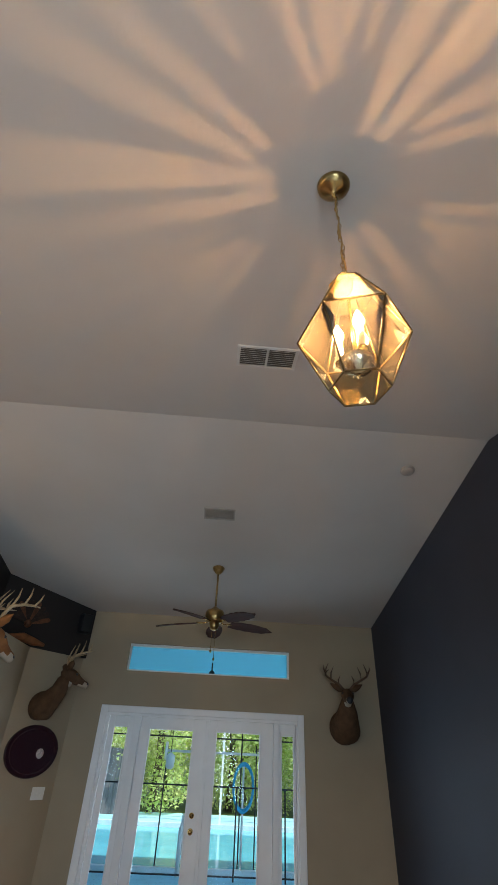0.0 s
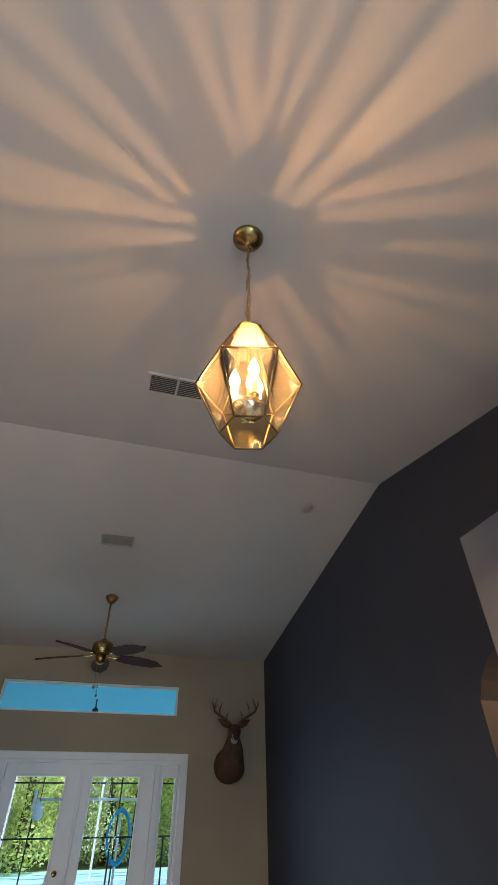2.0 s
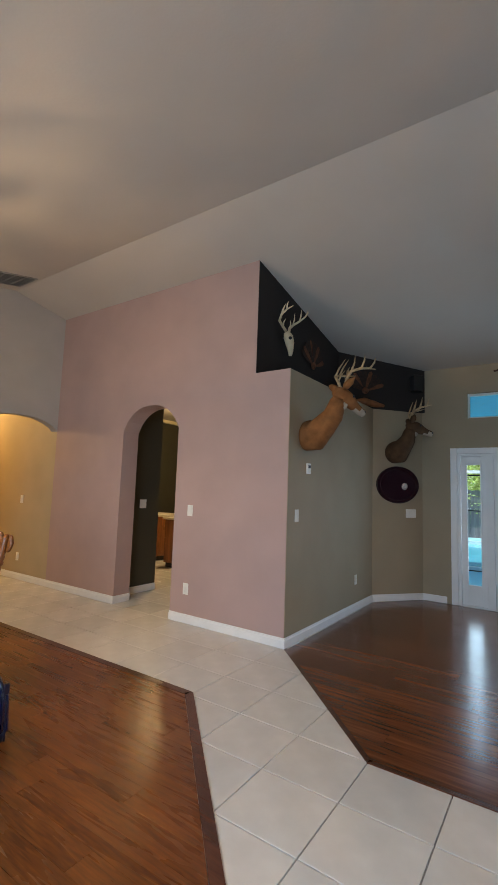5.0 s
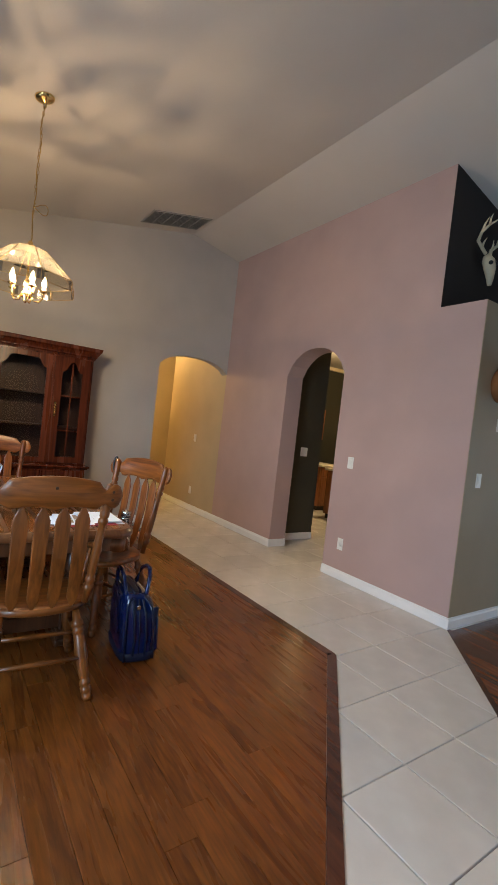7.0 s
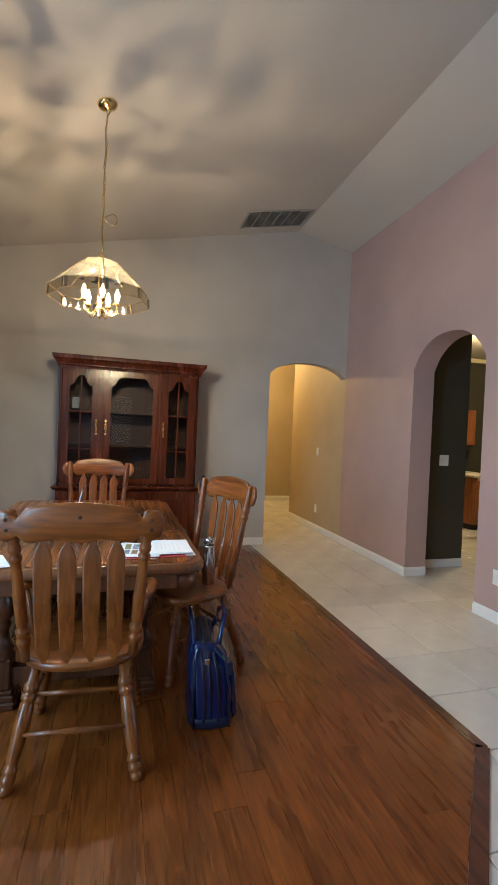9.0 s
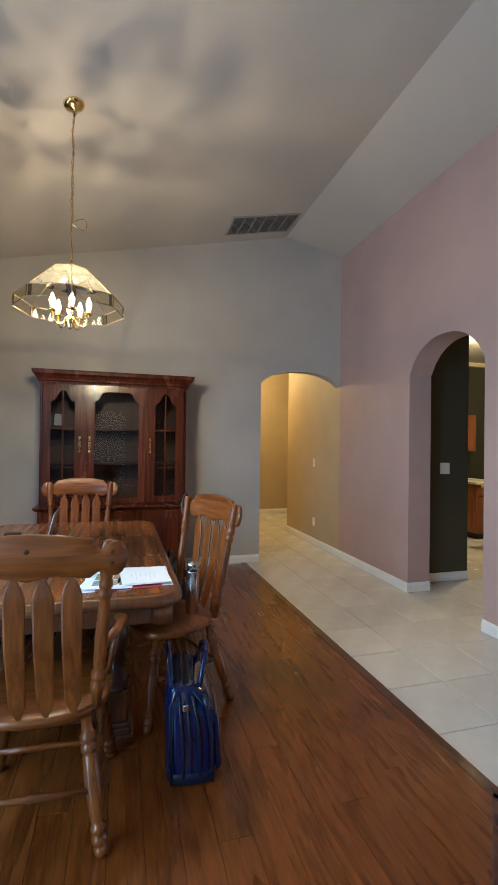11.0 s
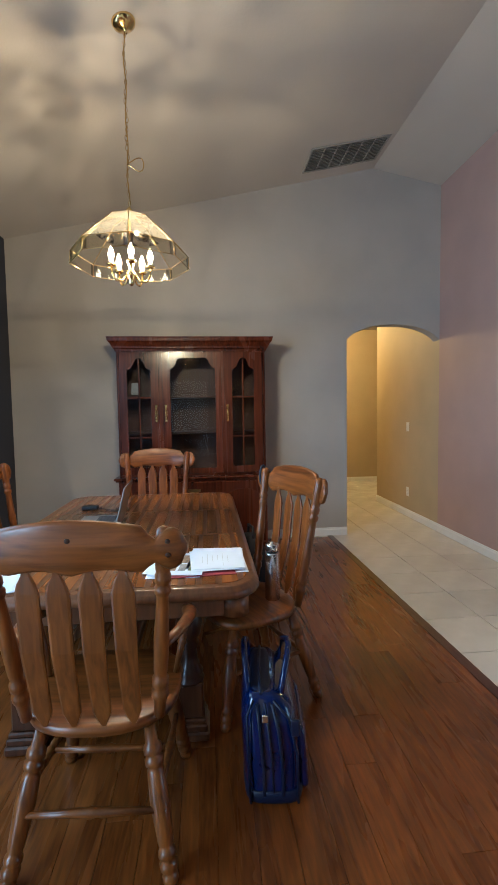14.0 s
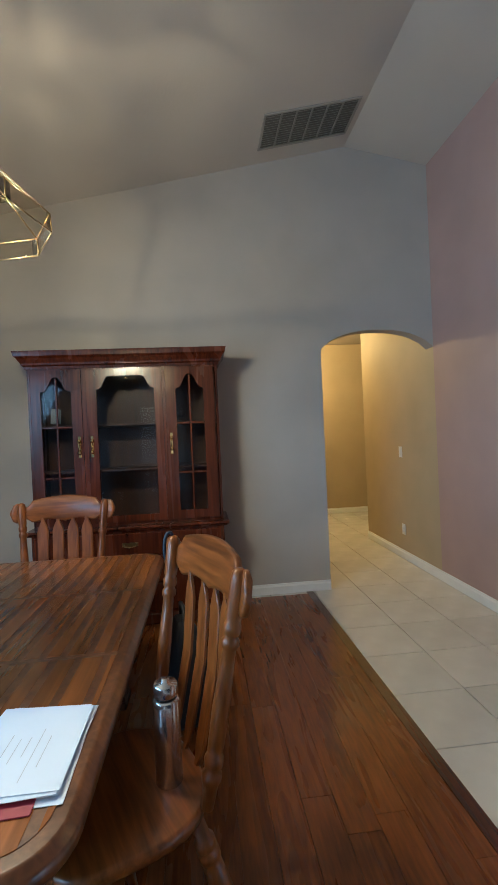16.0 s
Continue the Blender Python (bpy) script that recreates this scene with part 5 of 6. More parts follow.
# hair band on the chair's ear
band = tagged(obj("strap", tube([(0.262 + 0.002 * math.cos(a), -0.27 + 0.020 * math.cos(a), 1.035 + 0.062 * math.sin(a)) for a in [2 * math.pi * k / 24 for k in range(24)]], 0.006, 8, True), mat("navy_strap", (0.01, 0.02, 0.035), 0.6)), "dark navy strap looped over the chair's crest", "strap")
band.matrix_world = pose(-3.535, 1.666, 0, 0, 0, 203.5)

# ---- blue bag ----
PATENT = mat("blue_patent_leather", (0.0015, 0.010, 0.065), 0.13, vary=0.3, scale=8, coat=0.6, bump=0.18, bump_scale=16, spec=0.4)
BAGDARK = mat("dark_blue_trim", (0.006, 0.010, 0.03), 0.4, vary=0.1)
bag = tagged(empty("tote_bag", pose(-3.005, 1.722, 0, 0, 0, -6)), "shiny blue patent leather tote bag on the floor", "bag")


def loft(rows, n=28, e=0.45):
    """Rounded box through rows of (z, half x, half y, shift x, shift y)."""
    bm = bmesh.new()
    rings = []
    for z, hx_, hy_, sx, sy in rows:
        ring = []
        for k in range(n):
            a = 2 * math.pi * k / n
            c, s = math.cos(a), math.sin(a)
            ring.append(bm.verts.new((sx + hx_ * math.copysign(abs(c) ** e, c), sy + hy_ * math.copysign(abs(s) ** e, s), z)))
        rings.append(ring)
    for a, b in zip(rings, rings[1:]):
        for k in range(n):
            bm.faces.new((a[k], a[(k + 1) % n], b[(k + 1) % n], b[k])).smooth = True
    bm.faces.new(rings[0][::-1])
    bm.faces.new(rings[-1])
    return bm


part("body", loft([(0.004, 0.165, 0.085, 0, 0), (0.012, 0.18, 0.10, 0, 0), (0.03, 0.186, 0.106, 0, 0), (0.15, 0.19, 0.11, 0, -0.005), (0.28, 0.188, 0.108, -0.003, -0.010), (0.35, 0.180, 0.095, -0.006, -0.022), (0.385, 0.170, 0.070, -0.008, -0.035), (0.40, 0.160, 0.048, -0.01, -0.042)]), PATENT, bag)
part("front_pocket", loft([(0.03, 0.14, 0.012, 0, 0.105), (0.05, 0.15, 0.022, 0, 0.11), (0.24, 0.15, 0.022, 0, 0.098), (0.27, 0.14, 0.012, 0, 0.09)]), PATENT, bag)
part("gusset_piping", join(tube([(0.19, y, z) for y, z in ((-0.085, 0.02), (-0.09, 0.2), (-0.095, 0.34), (-0.07, 0.395))], 0.005, 8), tube([(0.19, y, z) for y, z in ((0.085, 0.02), (0.082, 0.2), (0.052, 0.33), (0.0, 0.395))], 0.005, 8), tube([(0.186, 0.0, 0.02), (0.196, -0.01, 0.2), (0.184, -0.03, 0.38)], 0.004, 8)), BAGDARK, bag)
part("zip", tube([(0.16, -0.045, 0.402), (0, -0.05, 0.408), (-0.17, -0.045, 0.402)], 0.006, 8), BAGDARK, bag, "dark blue zip")
for sy, lean in ((-0.085, -0.02), (0.02, 0.045)):
    pts = [(0.11, sy, 0.30), (0.115, sy + lean * 0.3, 0.40), (0.09, sy + lean * 0.7, 0.475), (0.03, sy + lean, 0.505), (-0.03, sy + lean, 0.505), (-0.09, sy + lean * 0.7, 0.475), (-0.115, sy + lean * 0.3, 0.40), (-0.11, sy, 0.30)]
    h = part("handle", tube(pts, 0.0125, 10), PATENT, bag)
    for sx in (0.11, -0.11):
        part("ring", tube([(sx, sy + 0.018 * math.cos(a), 0.31 + 0.018 * math.sin(a)) for a in [2 * math.pi * k / 16 for k in range(16)]], 0.003, 6, True), BRASS, h)
for sy in (-0.035, 0.032):
    part("strap", tube([(0.187, sy, 0.045), (0.196, sy - 0.002, 0.15), (0.193, sy - 0.014, 0.28), (0.181, sy * 0.8 - 0.03, 0.375)], 0.0065, 8), BAGDARK, bag, "dark blue vertical strap")
part("base_trim", loft([(0.005, 0.178, 0.098, 0, 0), (0.016, 0.190, 0.110, 0, 0), (0.055, 0.193, 0.113, 0, 0), (0.060, 0.188, 0.108, 0, 0)]), BAGDARK, bag, "dark blue base trim")
part("opening", loft([(0.394, 0.150, 0.040, -0.01, -0.045), (0.402, 0.148, 0.036, -0.012, -0.045), (0.404, 0.13, 0.02, -0.012, -0.045)]), BAGDARK, bag, "dark top opening")
part("buckle", box((0.199, -0.03, 0.335), (0.010, 0.022, 0.028), 0.003), CHROME, bag, "small steel buckle")
part("tag", box((0.195, 0.075, 0.30), (0.012, 0.03, 0.06), 0.004), BAGDARK, bag)
dk = tagged(empty("dark_bag", pose(-4.62, 1.80, 0, 0, 0, 12)), "black soft bag on the floor beside the chair", "bag")
part("body", loft([(0.004, 0.15, 0.10, 0, 0), (0.03, 0.17, 0.12, 0, 0), (0.25, 0.16, 0.11, 0, 0), (0.42, 0.13, 0.08, 0, 0), (0.5, 0.06, 0.04, 0, 0)]), mat("black_cloth", (0.012, 0.012, 0.015), 0.7, bump=0.4), dk)
part("handle", tube([(-0.07, 0, 0.45), (-0.05, 0, 0.56), (0.05, 0, 0.56), (0.07, 0, 0.45)], 0.012, 8), DARKPLASTIC, dk)

# ---- lights ----
BULB = mat("glowing_bulb", (1.0, 0.9, 0.7), 0.3, emit=(1.0, 0.74, 0.42), strength=20.0)
CANDLE = mat("ivory_candle_sleeve", (0.75, 0.68, 0.52), 0.4)


def chain(parent, top, bottom, link=0.034):
    """Interlocked links down a line, with a cord woven through."""
    n = int((top - bottom) / (link * 0.74))
    for k in range(n):
        z = top - link * 0.74 * (k + 0.5)
        pts = []
        for j in range(14):
            a = 2 * math.pi * j / 14
            u, v = 0.0065 * math.cos(a), link / 2 * math.sin(a)
            pts.append((u, 0, v) if k % 2 else (0, u, v))
        b = tube(pts, 0.0017, 6, True)
        bmesh.ops.transform(b, matrix=pose(0.004 * math.sin(k * 0.9), 0.004 * math.cos(k * 0.7), z, random.uniform(-8, 8), 0, random.uniform(-10, 10)), verts=b.verts)
        part("chain_link", b, DARKBRASS, parent)
    part("cord", tube([(0.006 * math.sin(k * 1.3), 0.006 * math.cos(k * 1.1), top + (bottom - top) * k / 18) for k in range(19)], 0.0032, 6), BRASS, parent)


def canopy(parent, r=0.068, finish=BRASS):
    s = math.degrees(math.atan(SLOPE_S))
    c = lathe([(r, 0), (r, -0.006), (r * 0.92, -0.018), (r * 0.6, -0.032), (r * 0.25, -0.04), (0.008, -0.05), (0.006, -0.065)], 28, pose(0, 0, 0, s))
    return part("canopy", c, finish, parent, "polished brass ceiling canopy")


def candle(parent, x, y, z, h, light_name, energy, color, bulb_r=0.018):
    arm = part("candle_sleeve", lathe([(0.011, 0), (0.012, 0.004), (0.0115, h), (0.004, h + 0.002)], 14, pose(x, y, z)), CANDLE, parent)
    part("bulb", lathe([(0.006, 0), (0.013, 0.012), (bulb_r, 0.03), (0.012, 0.052), (0.006, 0.07), (0.0015, 0.08)], 14, pose(x, y, z + h)), BULB, arm).visible_shadow = False
    m = parent.matrix_world @ pose(x, y, z + h + 0.035)
    lamp(light_name, "POINT", m, energy, color, 0.005)


def facet(parent, quad, material, rim, rim_material, came, bar=0.0045):
    """A glass facet: middle pane, bevelled rim."""
    inner = [Vector(p) for p in quad]
    if len(quad) == 4 and rim:
        a, b, c, d = inner
        inner = [a.lerp(b, rim), b.lerp(a, rim), c.lerp(d, rim), d.lerp(c, rim)]
    bm = bmesh.new()
    bm.faces.new([bm.verts.new(p) for p in inner])
    pane = part("pane", bm, material, parent)
    if rim:
        for k, j in ((0, 3), (1, 2)):
            bm = bmesh.new()
            bm.faces.new([bm.verts.new(p) for p in (quad[k], inner[k], inner[j], quad[j])])
            part("bevel", bm, rim_material, pane)
    return pane


def ring_pts(r, z, n, a0):
    return [Vector((r * math.cos(a0 + 2 * math.pi * k / n), r * math.sin(a0 + 2 * math.pi * k / n), z)) for k in range(n)]


# six-sided foyer lantern
LX, LY = 0.260, 1.125
LZ = ceil_z(LY)
lan = tagged(empty("pendant_lantern", pose(LX, LY, LZ)), "lit hexagonal brass hanging lantern with clear glass panes", "pendant lamp")
bpy.context.view_layer.update()
canopy(lan, 0.067, DARKBRASS)
A0 = radians(-15)
zt, zm, zb = 2.908 - LZ, 2.668 - LZ, 2.468 - LZ
top_r, mid_r, low_r = ring_pts(0.056, zt, 6, A0), ring_pts(0.166, zm, 6, A0), ring_pts(0.083, zb, 6, A0)
chain(lan, -0.055, zt + 0.03)
for k in range(6):
    j = (k + 1) % 6
    # top strip of each pane is split off to shade the ceiling
    u, v = top_r[k].lerp(mid_r[k], 0.23), top_r[j].lerp(mid_r[j], 0.23)
    facet(lan, [u, v, top_r[j], top_r[k]], CAPGLASS, 0.0, None, None)
    facet(lan, [mid_r[k], mid_r[j], v, u], LAMPGLASS, 0.15, RIMGLASS, None)
    facet(lan, [low_r[k], low_r[j], mid_r[j], mid_r[k]], SIDEGLASS, 0.10, RIMGLASS, None)
    for a, b in ((top_r[k], mid_r[k]), (mid_r[k], low_r[k]), (mid_r[k], mid_r[j]), (low_r[k], low_r[j]), (top_r[k], top_r[j])):
        part("brass_bar", rod(a, b, 0.0030, 6), AGEDBRASS, lan)
facet(lan, low_r, BASEGLASS, 0.0, None, None)
part("top_plate", lathe([(0.060, zt), (0.060, zt + 0.004), (0.03, zt + 0.012), (0.012, zt + 0.02), (0.01, zt + 0.035)], 6), BRASS, lan)
part("bobeche", lathe([(0.008, zb + 0.05), (0.014, zb + 0.055), (0.030, zb + 0.062), (0.046, zb + 0.080), (0.052, zb + 0.098), (0.050, zb + 0.101), (0.03, zb + 0.101)], 24), CHROME, lan, "grey metal candle tray")
part("stem", rod((0, 0, zb + 0.05), (0, 0, zt), 0.006), BRASS, lan)
for k in range(3):
    a = radians(120 * k + 35)
    part("candle_cup", lathe([(0.004, 0.0), (0.014, 0.004), (0.017, 0.012), (0.015, 0.014)], 12, pose(0.045 * math.cos(a), 0.045 * math.sin(a), zb + 0.096)), BRASS, lan)
    candle(lan, 0.045 * math.cos(a), 0.045 * math.sin(a), zb + 0.105, 0.085, "lantern_bulb_light", 27.0, WARM)

# eight-sided dining chandelier
# dark blotches in the glass colour stand in for refracted clouds on the ceiling
MOTTLEGLASS = bpy.data.materials.new("light_mottle_glass")
MOTTLEGLASS.use_nodes = True
_n, _l = MOTTLEGLASS.node_tree.nodes, MOTTLEGLASS.node_tree.links
_n.remove(_n["Principled BSDF"])
_tc, _no, _ra = _n.new("ShaderNodeTexCoord"), _n.new("ShaderNodeTexNoise"), _n.new("ShaderNodeValToRGB")
_no.inputs["Scale"].default_value, _no.inputs["Detail"].default_value = 15, 1
_ra.color_ramp.elements[0].position, _ra.color_ramp.elements[0].color = 0.47, (0.08, 0.075, 0.065, 1)
_ra.color_ramp.elements[1].position, _ra.color_ramp.elements[1].color = 0.545, (0.86, 0.80, 0.70, 1)
_t, _g, _mx = _n.new("ShaderNodeBsdfTransparent"), _n.new("ShaderNodeBsdfGlossy"), _n.new("ShaderNodeMixShader")
_g.inputs["Roughness"].default_value = 0.06
_mx.inputs[0].default_value = 0.07
_l.new(_tc.outputs["Object"], _no.inputs["Vector"])
_l.new(_no.outputs["Fac"], _ra.inputs[0])
_l.new(_ra.outputs[0], _t.inputs[0])
_l.new(_t.outputs[0], _mx.inputs[1])
_l.new(_g.outputs[0], _mx.inputs[2])
_d, _m2 = _n.new("ShaderNodeBsdfTranslucent"), _n.new("ShaderNodeMixShader")
_d.inputs[0].default_value = (0.9, 0.8, 0.6, 1)
_haze = _n.new("ShaderNodeMapRange")
_haze.inputs["From Min"].default_value, _haze.inputs["From Max"].default_value = 0.47, 0.53
_haze.inputs["To Min"].default_value, _haze.inputs["To Max"].default_value = 0.034, 0.018
_l.new(_no.outputs["Fac"], _haze.inputs[0])
_l.new(_haze.outputs[0], _m2.inputs[0])
_l.new(_mx.outputs[0], _m2.inputs[1])
_l.new(_d.outputs[0], _m2.inputs[2])
_l.new(_m2.outputs[0], _n["Material Output"].inputs[0])

DOMEGLASS = glass("warm_dome_glass", (0.95, 0.91, 0.82), 0.04, 0.0, (0.95, 0.85, 0.66), 0.022)

HX, HY = -4.0, 1.08
HZ = ceil_z(HY)
chd = tagged(empty("chandelier", pose(HX, HY, HZ)), "lit octagonal brass and glass dining chandelier", "chandelier")
bpy.context.view_layer.update()
canopy(chd, 0.066)
ct, cm_, cb = 2.525 - HZ, 2.315 - HZ, 2.245 - HZ
chain(chd, -0.055, ct + 0.04)
part("slack_cord", tube([(0.01, 0.045 + 0.045 * math.cos(a), -0.765 + 0.03 * math.sin(a) + 0.012 * math.sin(2 * a)) for a in [2 * math.pi * k / 22 for k in range(22)]], 0.003, 6, True), BRASS, chd, "slack loop of golden cord")
top_r, mid_r, low_r = ring_pts(0.035, ct, 8, radians(7)), ring_pts(0.326, cm_, 8, radians(7)), ring_pts(0.330, cb, 8, radians(7))
sh_r = ring_pts(0.125, ct - 0.022, 8, radians(7))
for k in range(8):
    j = (k + 1) % 8
    facet(chd, [sh_r[k], sh_r[j], top_r[j], top_r[k]], MOTTLEGLASS, 0.0, None, None)
    u, v = sh_r[k].lerp(mid_r[k], 0.42), sh_r[j].lerp(mid_r[j], 0.42)
    facet(chd, [u, v, sh_r[j], sh_r[k]], MOTTLEGLASS, 0.0, None, None)
    facet(chd, [mid_r[k], mid_r[j], v, u], DOMEGLASS, 0.0, None, None)
    facet(chd, [low_r[k], low_r[j], mid_r[j], mid_r[k]], CLEARLAMP, 0.10, BANDRIM, None)
    for a, b in ((top_r[k], sh_r[k]), (sh_r[k], mid_r[k]), (mid_r[k], low_r[k]), (mid_r[k], mid_r[j]), (low_r[k], low_r[j])):
        part("brass_bar", rod(a, b, 0.0025, 6), DARKBRASS, chd)
part("finial", lathe([(0.04, ct), (0.036, ct + 0.01), (0.015, ct + 0.02), (0.018, ct + 0.03), (0.008, ct + 0.045)], 16), BRASS, chd)
part("column", lathe([(0.008, ct), (0.008, cb + 0.06), (0.016, cb + 0.04), (0.022, cb + 0.02), (0.012, cb - 0.02), (0.03, cb - 0.04), (0.034, cb - 0.06), (0.015, cb - 0.085), (0.018, cb - 0.095), (0.004, cb - 0.11)], 18), BRASS, chd)
for k in range(5):
    a = radians(72 * k + 10)
    u, v = math.cos(a), math.sin(a)
    pts = [(0.02 * u, 0.02 * v, cb - 0.04), (0.05 * u, 0.05 * v, cb - 0.085), (0.085 * u, 0.085 * v, cb - 0.09), (0.108 * u, 0.108 * v, cb - 0.06), (0.112 * u, 0.112 * v, cb - 0.02)]
    part("arm", tube(pts, 0.006, 8), BRASS, chd)
    part("drip_cup", lathe([(0.005, 0), (0.022, 0.008), (0.026, 0.016), (0.012, 0.012)], 14, pose(0.112 * u, 0.112 * v, cb - 0.02)), BRASS, chd)
    candle(chd, 0.112 * u, 0.112 * v, cb - 0.012, 0.028, "chandelier_bulb_light", 19.0, WARM_WHITE)

# ---- ceiling fan ----
fan_wood = wood("walnut_fan_blade", (0.030, 0.009, 0.006), (0.065, 0.020, 0.012), "X", 0.7, 0.0, 9, 0.05, 0.05, 0.12)
FX, FY = -0.108, 5.79
FZ = ceil_z(FY)
fan = tagged(empty("ceiling_fan", pose(FX, FY, FZ)), "brass ceiling fan with five dark leaf-shaped blades", "ceiling fan")
part("canopy", lathe([(0.075, 0), (0.075, -0.012), (0.06, -0.03), (0.064, -0.036), (0.045, -0.055), (0.03, -0.075), (0.014, -0.08)], 24, pose(0, 0, 0, -math.degrees(math.atan(SLOPE_N)))), DARKBRASS, fan)
part("downrod", rod((0, 0, -0.06), (0, 0, -0.50), 0.012), DARKBRASS, fan)
part("motor_housing", lathe([(0.014, -0.46), (0.03, -0.48), (0.05, -0.49), (0.055, -0.50), (0.10, -0.515), (0.112, -0.54), (0.112, -0.60), (0.10, -0.615), (0.105, -0.625), (0.10, -0.64), (0.06, -0.65), (0.055, -0.69), (0.045, -0.72), (0.02, -0.735), (0.004, -0.738)], 28), DARKBRASS, fan)
part("vented_band", lathe([(0.1135, -0.55), (0.1135, -0.59)], 28, None, False), DARKBRASS, fan)
for k in range(5):
    m = pose(0, 0, -0.635, 0, 0, 90 + 72 * k)
    arm = tube([(0.07, 0, 0), (0.12, 0.012, -0.015), (0.17, 0, -0.012), (0.22, 0, -0.008)], [0.008, 0.009, 0.008, 0.014], 8)
    bmesh.ops.transform(arm, matrix=m, verts=arm.verts)
    bl = bmesh.new()
    rows = []
    for i in range(19):
        f = i / 18
        x = 0.19 + 0.55 * f
        hw = 0.045 + 0.055 * math.sin(math.pi * min(f * 0.9 + 0.12, 1)) ** 0.8 + (0.006 * math.sin(f * 34) if 0.2 < f < 0.95 else 0)
        hw *= (1 - max(0, (f - 0.82) / 0.18) ** 1.6 * 0.9)
        dz = -0.025 * f ** 2
        rows.append([bl.verts.new((x, -hw, -0.010 + dz)), bl.verts.new((x, -hw * 0.4, -0.004 + dz)), bl.verts.new((x, 0, 0.001 + dz)), bl.verts.new((x, hw * 0.4, -0.002 + dz)), bl.verts.new((x, hw, 0.0 + dz)),
                     bl.verts.new((x, hw, -0.006 + dz)), bl.verts.new((x, 0, -0.006 + dz)), bl.verts.new((x, -hw, -0.016 + dz))])
    for a, b in zip(rows, rows[1:]):
        for q in range(8):
            bl.faces.new((a[q], a[(q + 1) % 8], b[(q + 1) % 8], b[q]))
    bl.faces.new(rows[0][::-1])
    bl.faces.new(rows[-1])
    bmesh.ops.transform(bl, matrix=m @ pose(0, 0, -0.008, -14, 0, 0), verts=bl.verts)
    blade = part("blade", bl, fan_wood, fan, "dark carved leaf-shaped blade")
    part("blade_iron", arm, BRASS, blade)
for dx in (0.02, -0.02):
    part("pull_chain", rod((dx, 0, -0.73), (dx, 0, -0.98 - dx * 2), 0.0022, 6), BRASS, fan)
    part("pull_knob", lathe([(0.003, 0), (0.012, -0.012), (0.013, -0.024), (0.004, -0.034)], 10, pose(dx, 0, -0.98 - dx * 2)), DARKBRASS, fan)

# ---- game trophies on the walls ----
FUR = mat("tawny_fur", (0.25, 0.105, 0.038), 0.85, vary=0.30, scale=9, bump=0.7, bump_scale=160, spec=0.15)
FURDARK = mat("grey_brown_fur", (0.10, 0.055, 0.030), 0.85, vary=0.22, scale=14, bump=0.7, bump_scale=160, spec=0.15)
FURWHITE = mat("white_throat_fur", (0.40, 0.34, 0.27), 0.85, vary=0.1, scale=20, bump=0.6, bump_scale=160)
HORN = mat("ivory_antler", (0.42, 0.30, 0.17), 0.5, vary=0.3, scale=18, bump=0.3, bump_scale=60)
HORNDARK = mat("brown_antler", (0.10, 0.055, 0.03), 0.5, vary=0.3, scale=18, bump=0.3, bump_scale=60)
BONE = mat("bleached_bone", (0.60, 0.50, 0.34), 0.6, vary=0.12, scale=15, bump=0.3)


def tinted(bm, k):
    for f in bm.faces:
        f.material_index = k
    return bm


def antlers(base, right, up, fwd, size, k, spread=1.0):
    """A pair of branching antlers: two sweeping beams, each with upright tines."""
    out = []
    for s in (-1, 1):
        pts = [base + right * s * 0.035]
        for a, b, c in ((0.10, 0.08, -0.04), (0.20, 0.15, -0.05), (0.27, 0.22, 0.02), (0.28, 0.28, 0.11), (0.24, 0.33, 0.19)):
            pts.append(base + (right * s * a * spread + up * b + fwd * c) * size)
        out.append(tinted(tube(pts, [0.017, 0.016, 0.015, 0.013, 0.010, 0.004], 8), k))
        for i, ln in ((1, 0.13), (2, 0.20), (3, 0.19), (4, 0.12)):
            p = pts[i]
            tip = p + (up * 0.95 - right * s * 0.22 * (1 if i < 4 else -0.6) + fwd * 0.12).normalized() * ln * size
            mid = (p + tip) / 2 + right * s * 0.018 * size
            out.append(tinted(tube([p, mid, tip], [0.011, 0.009, 0.002], 7), k))
    return out


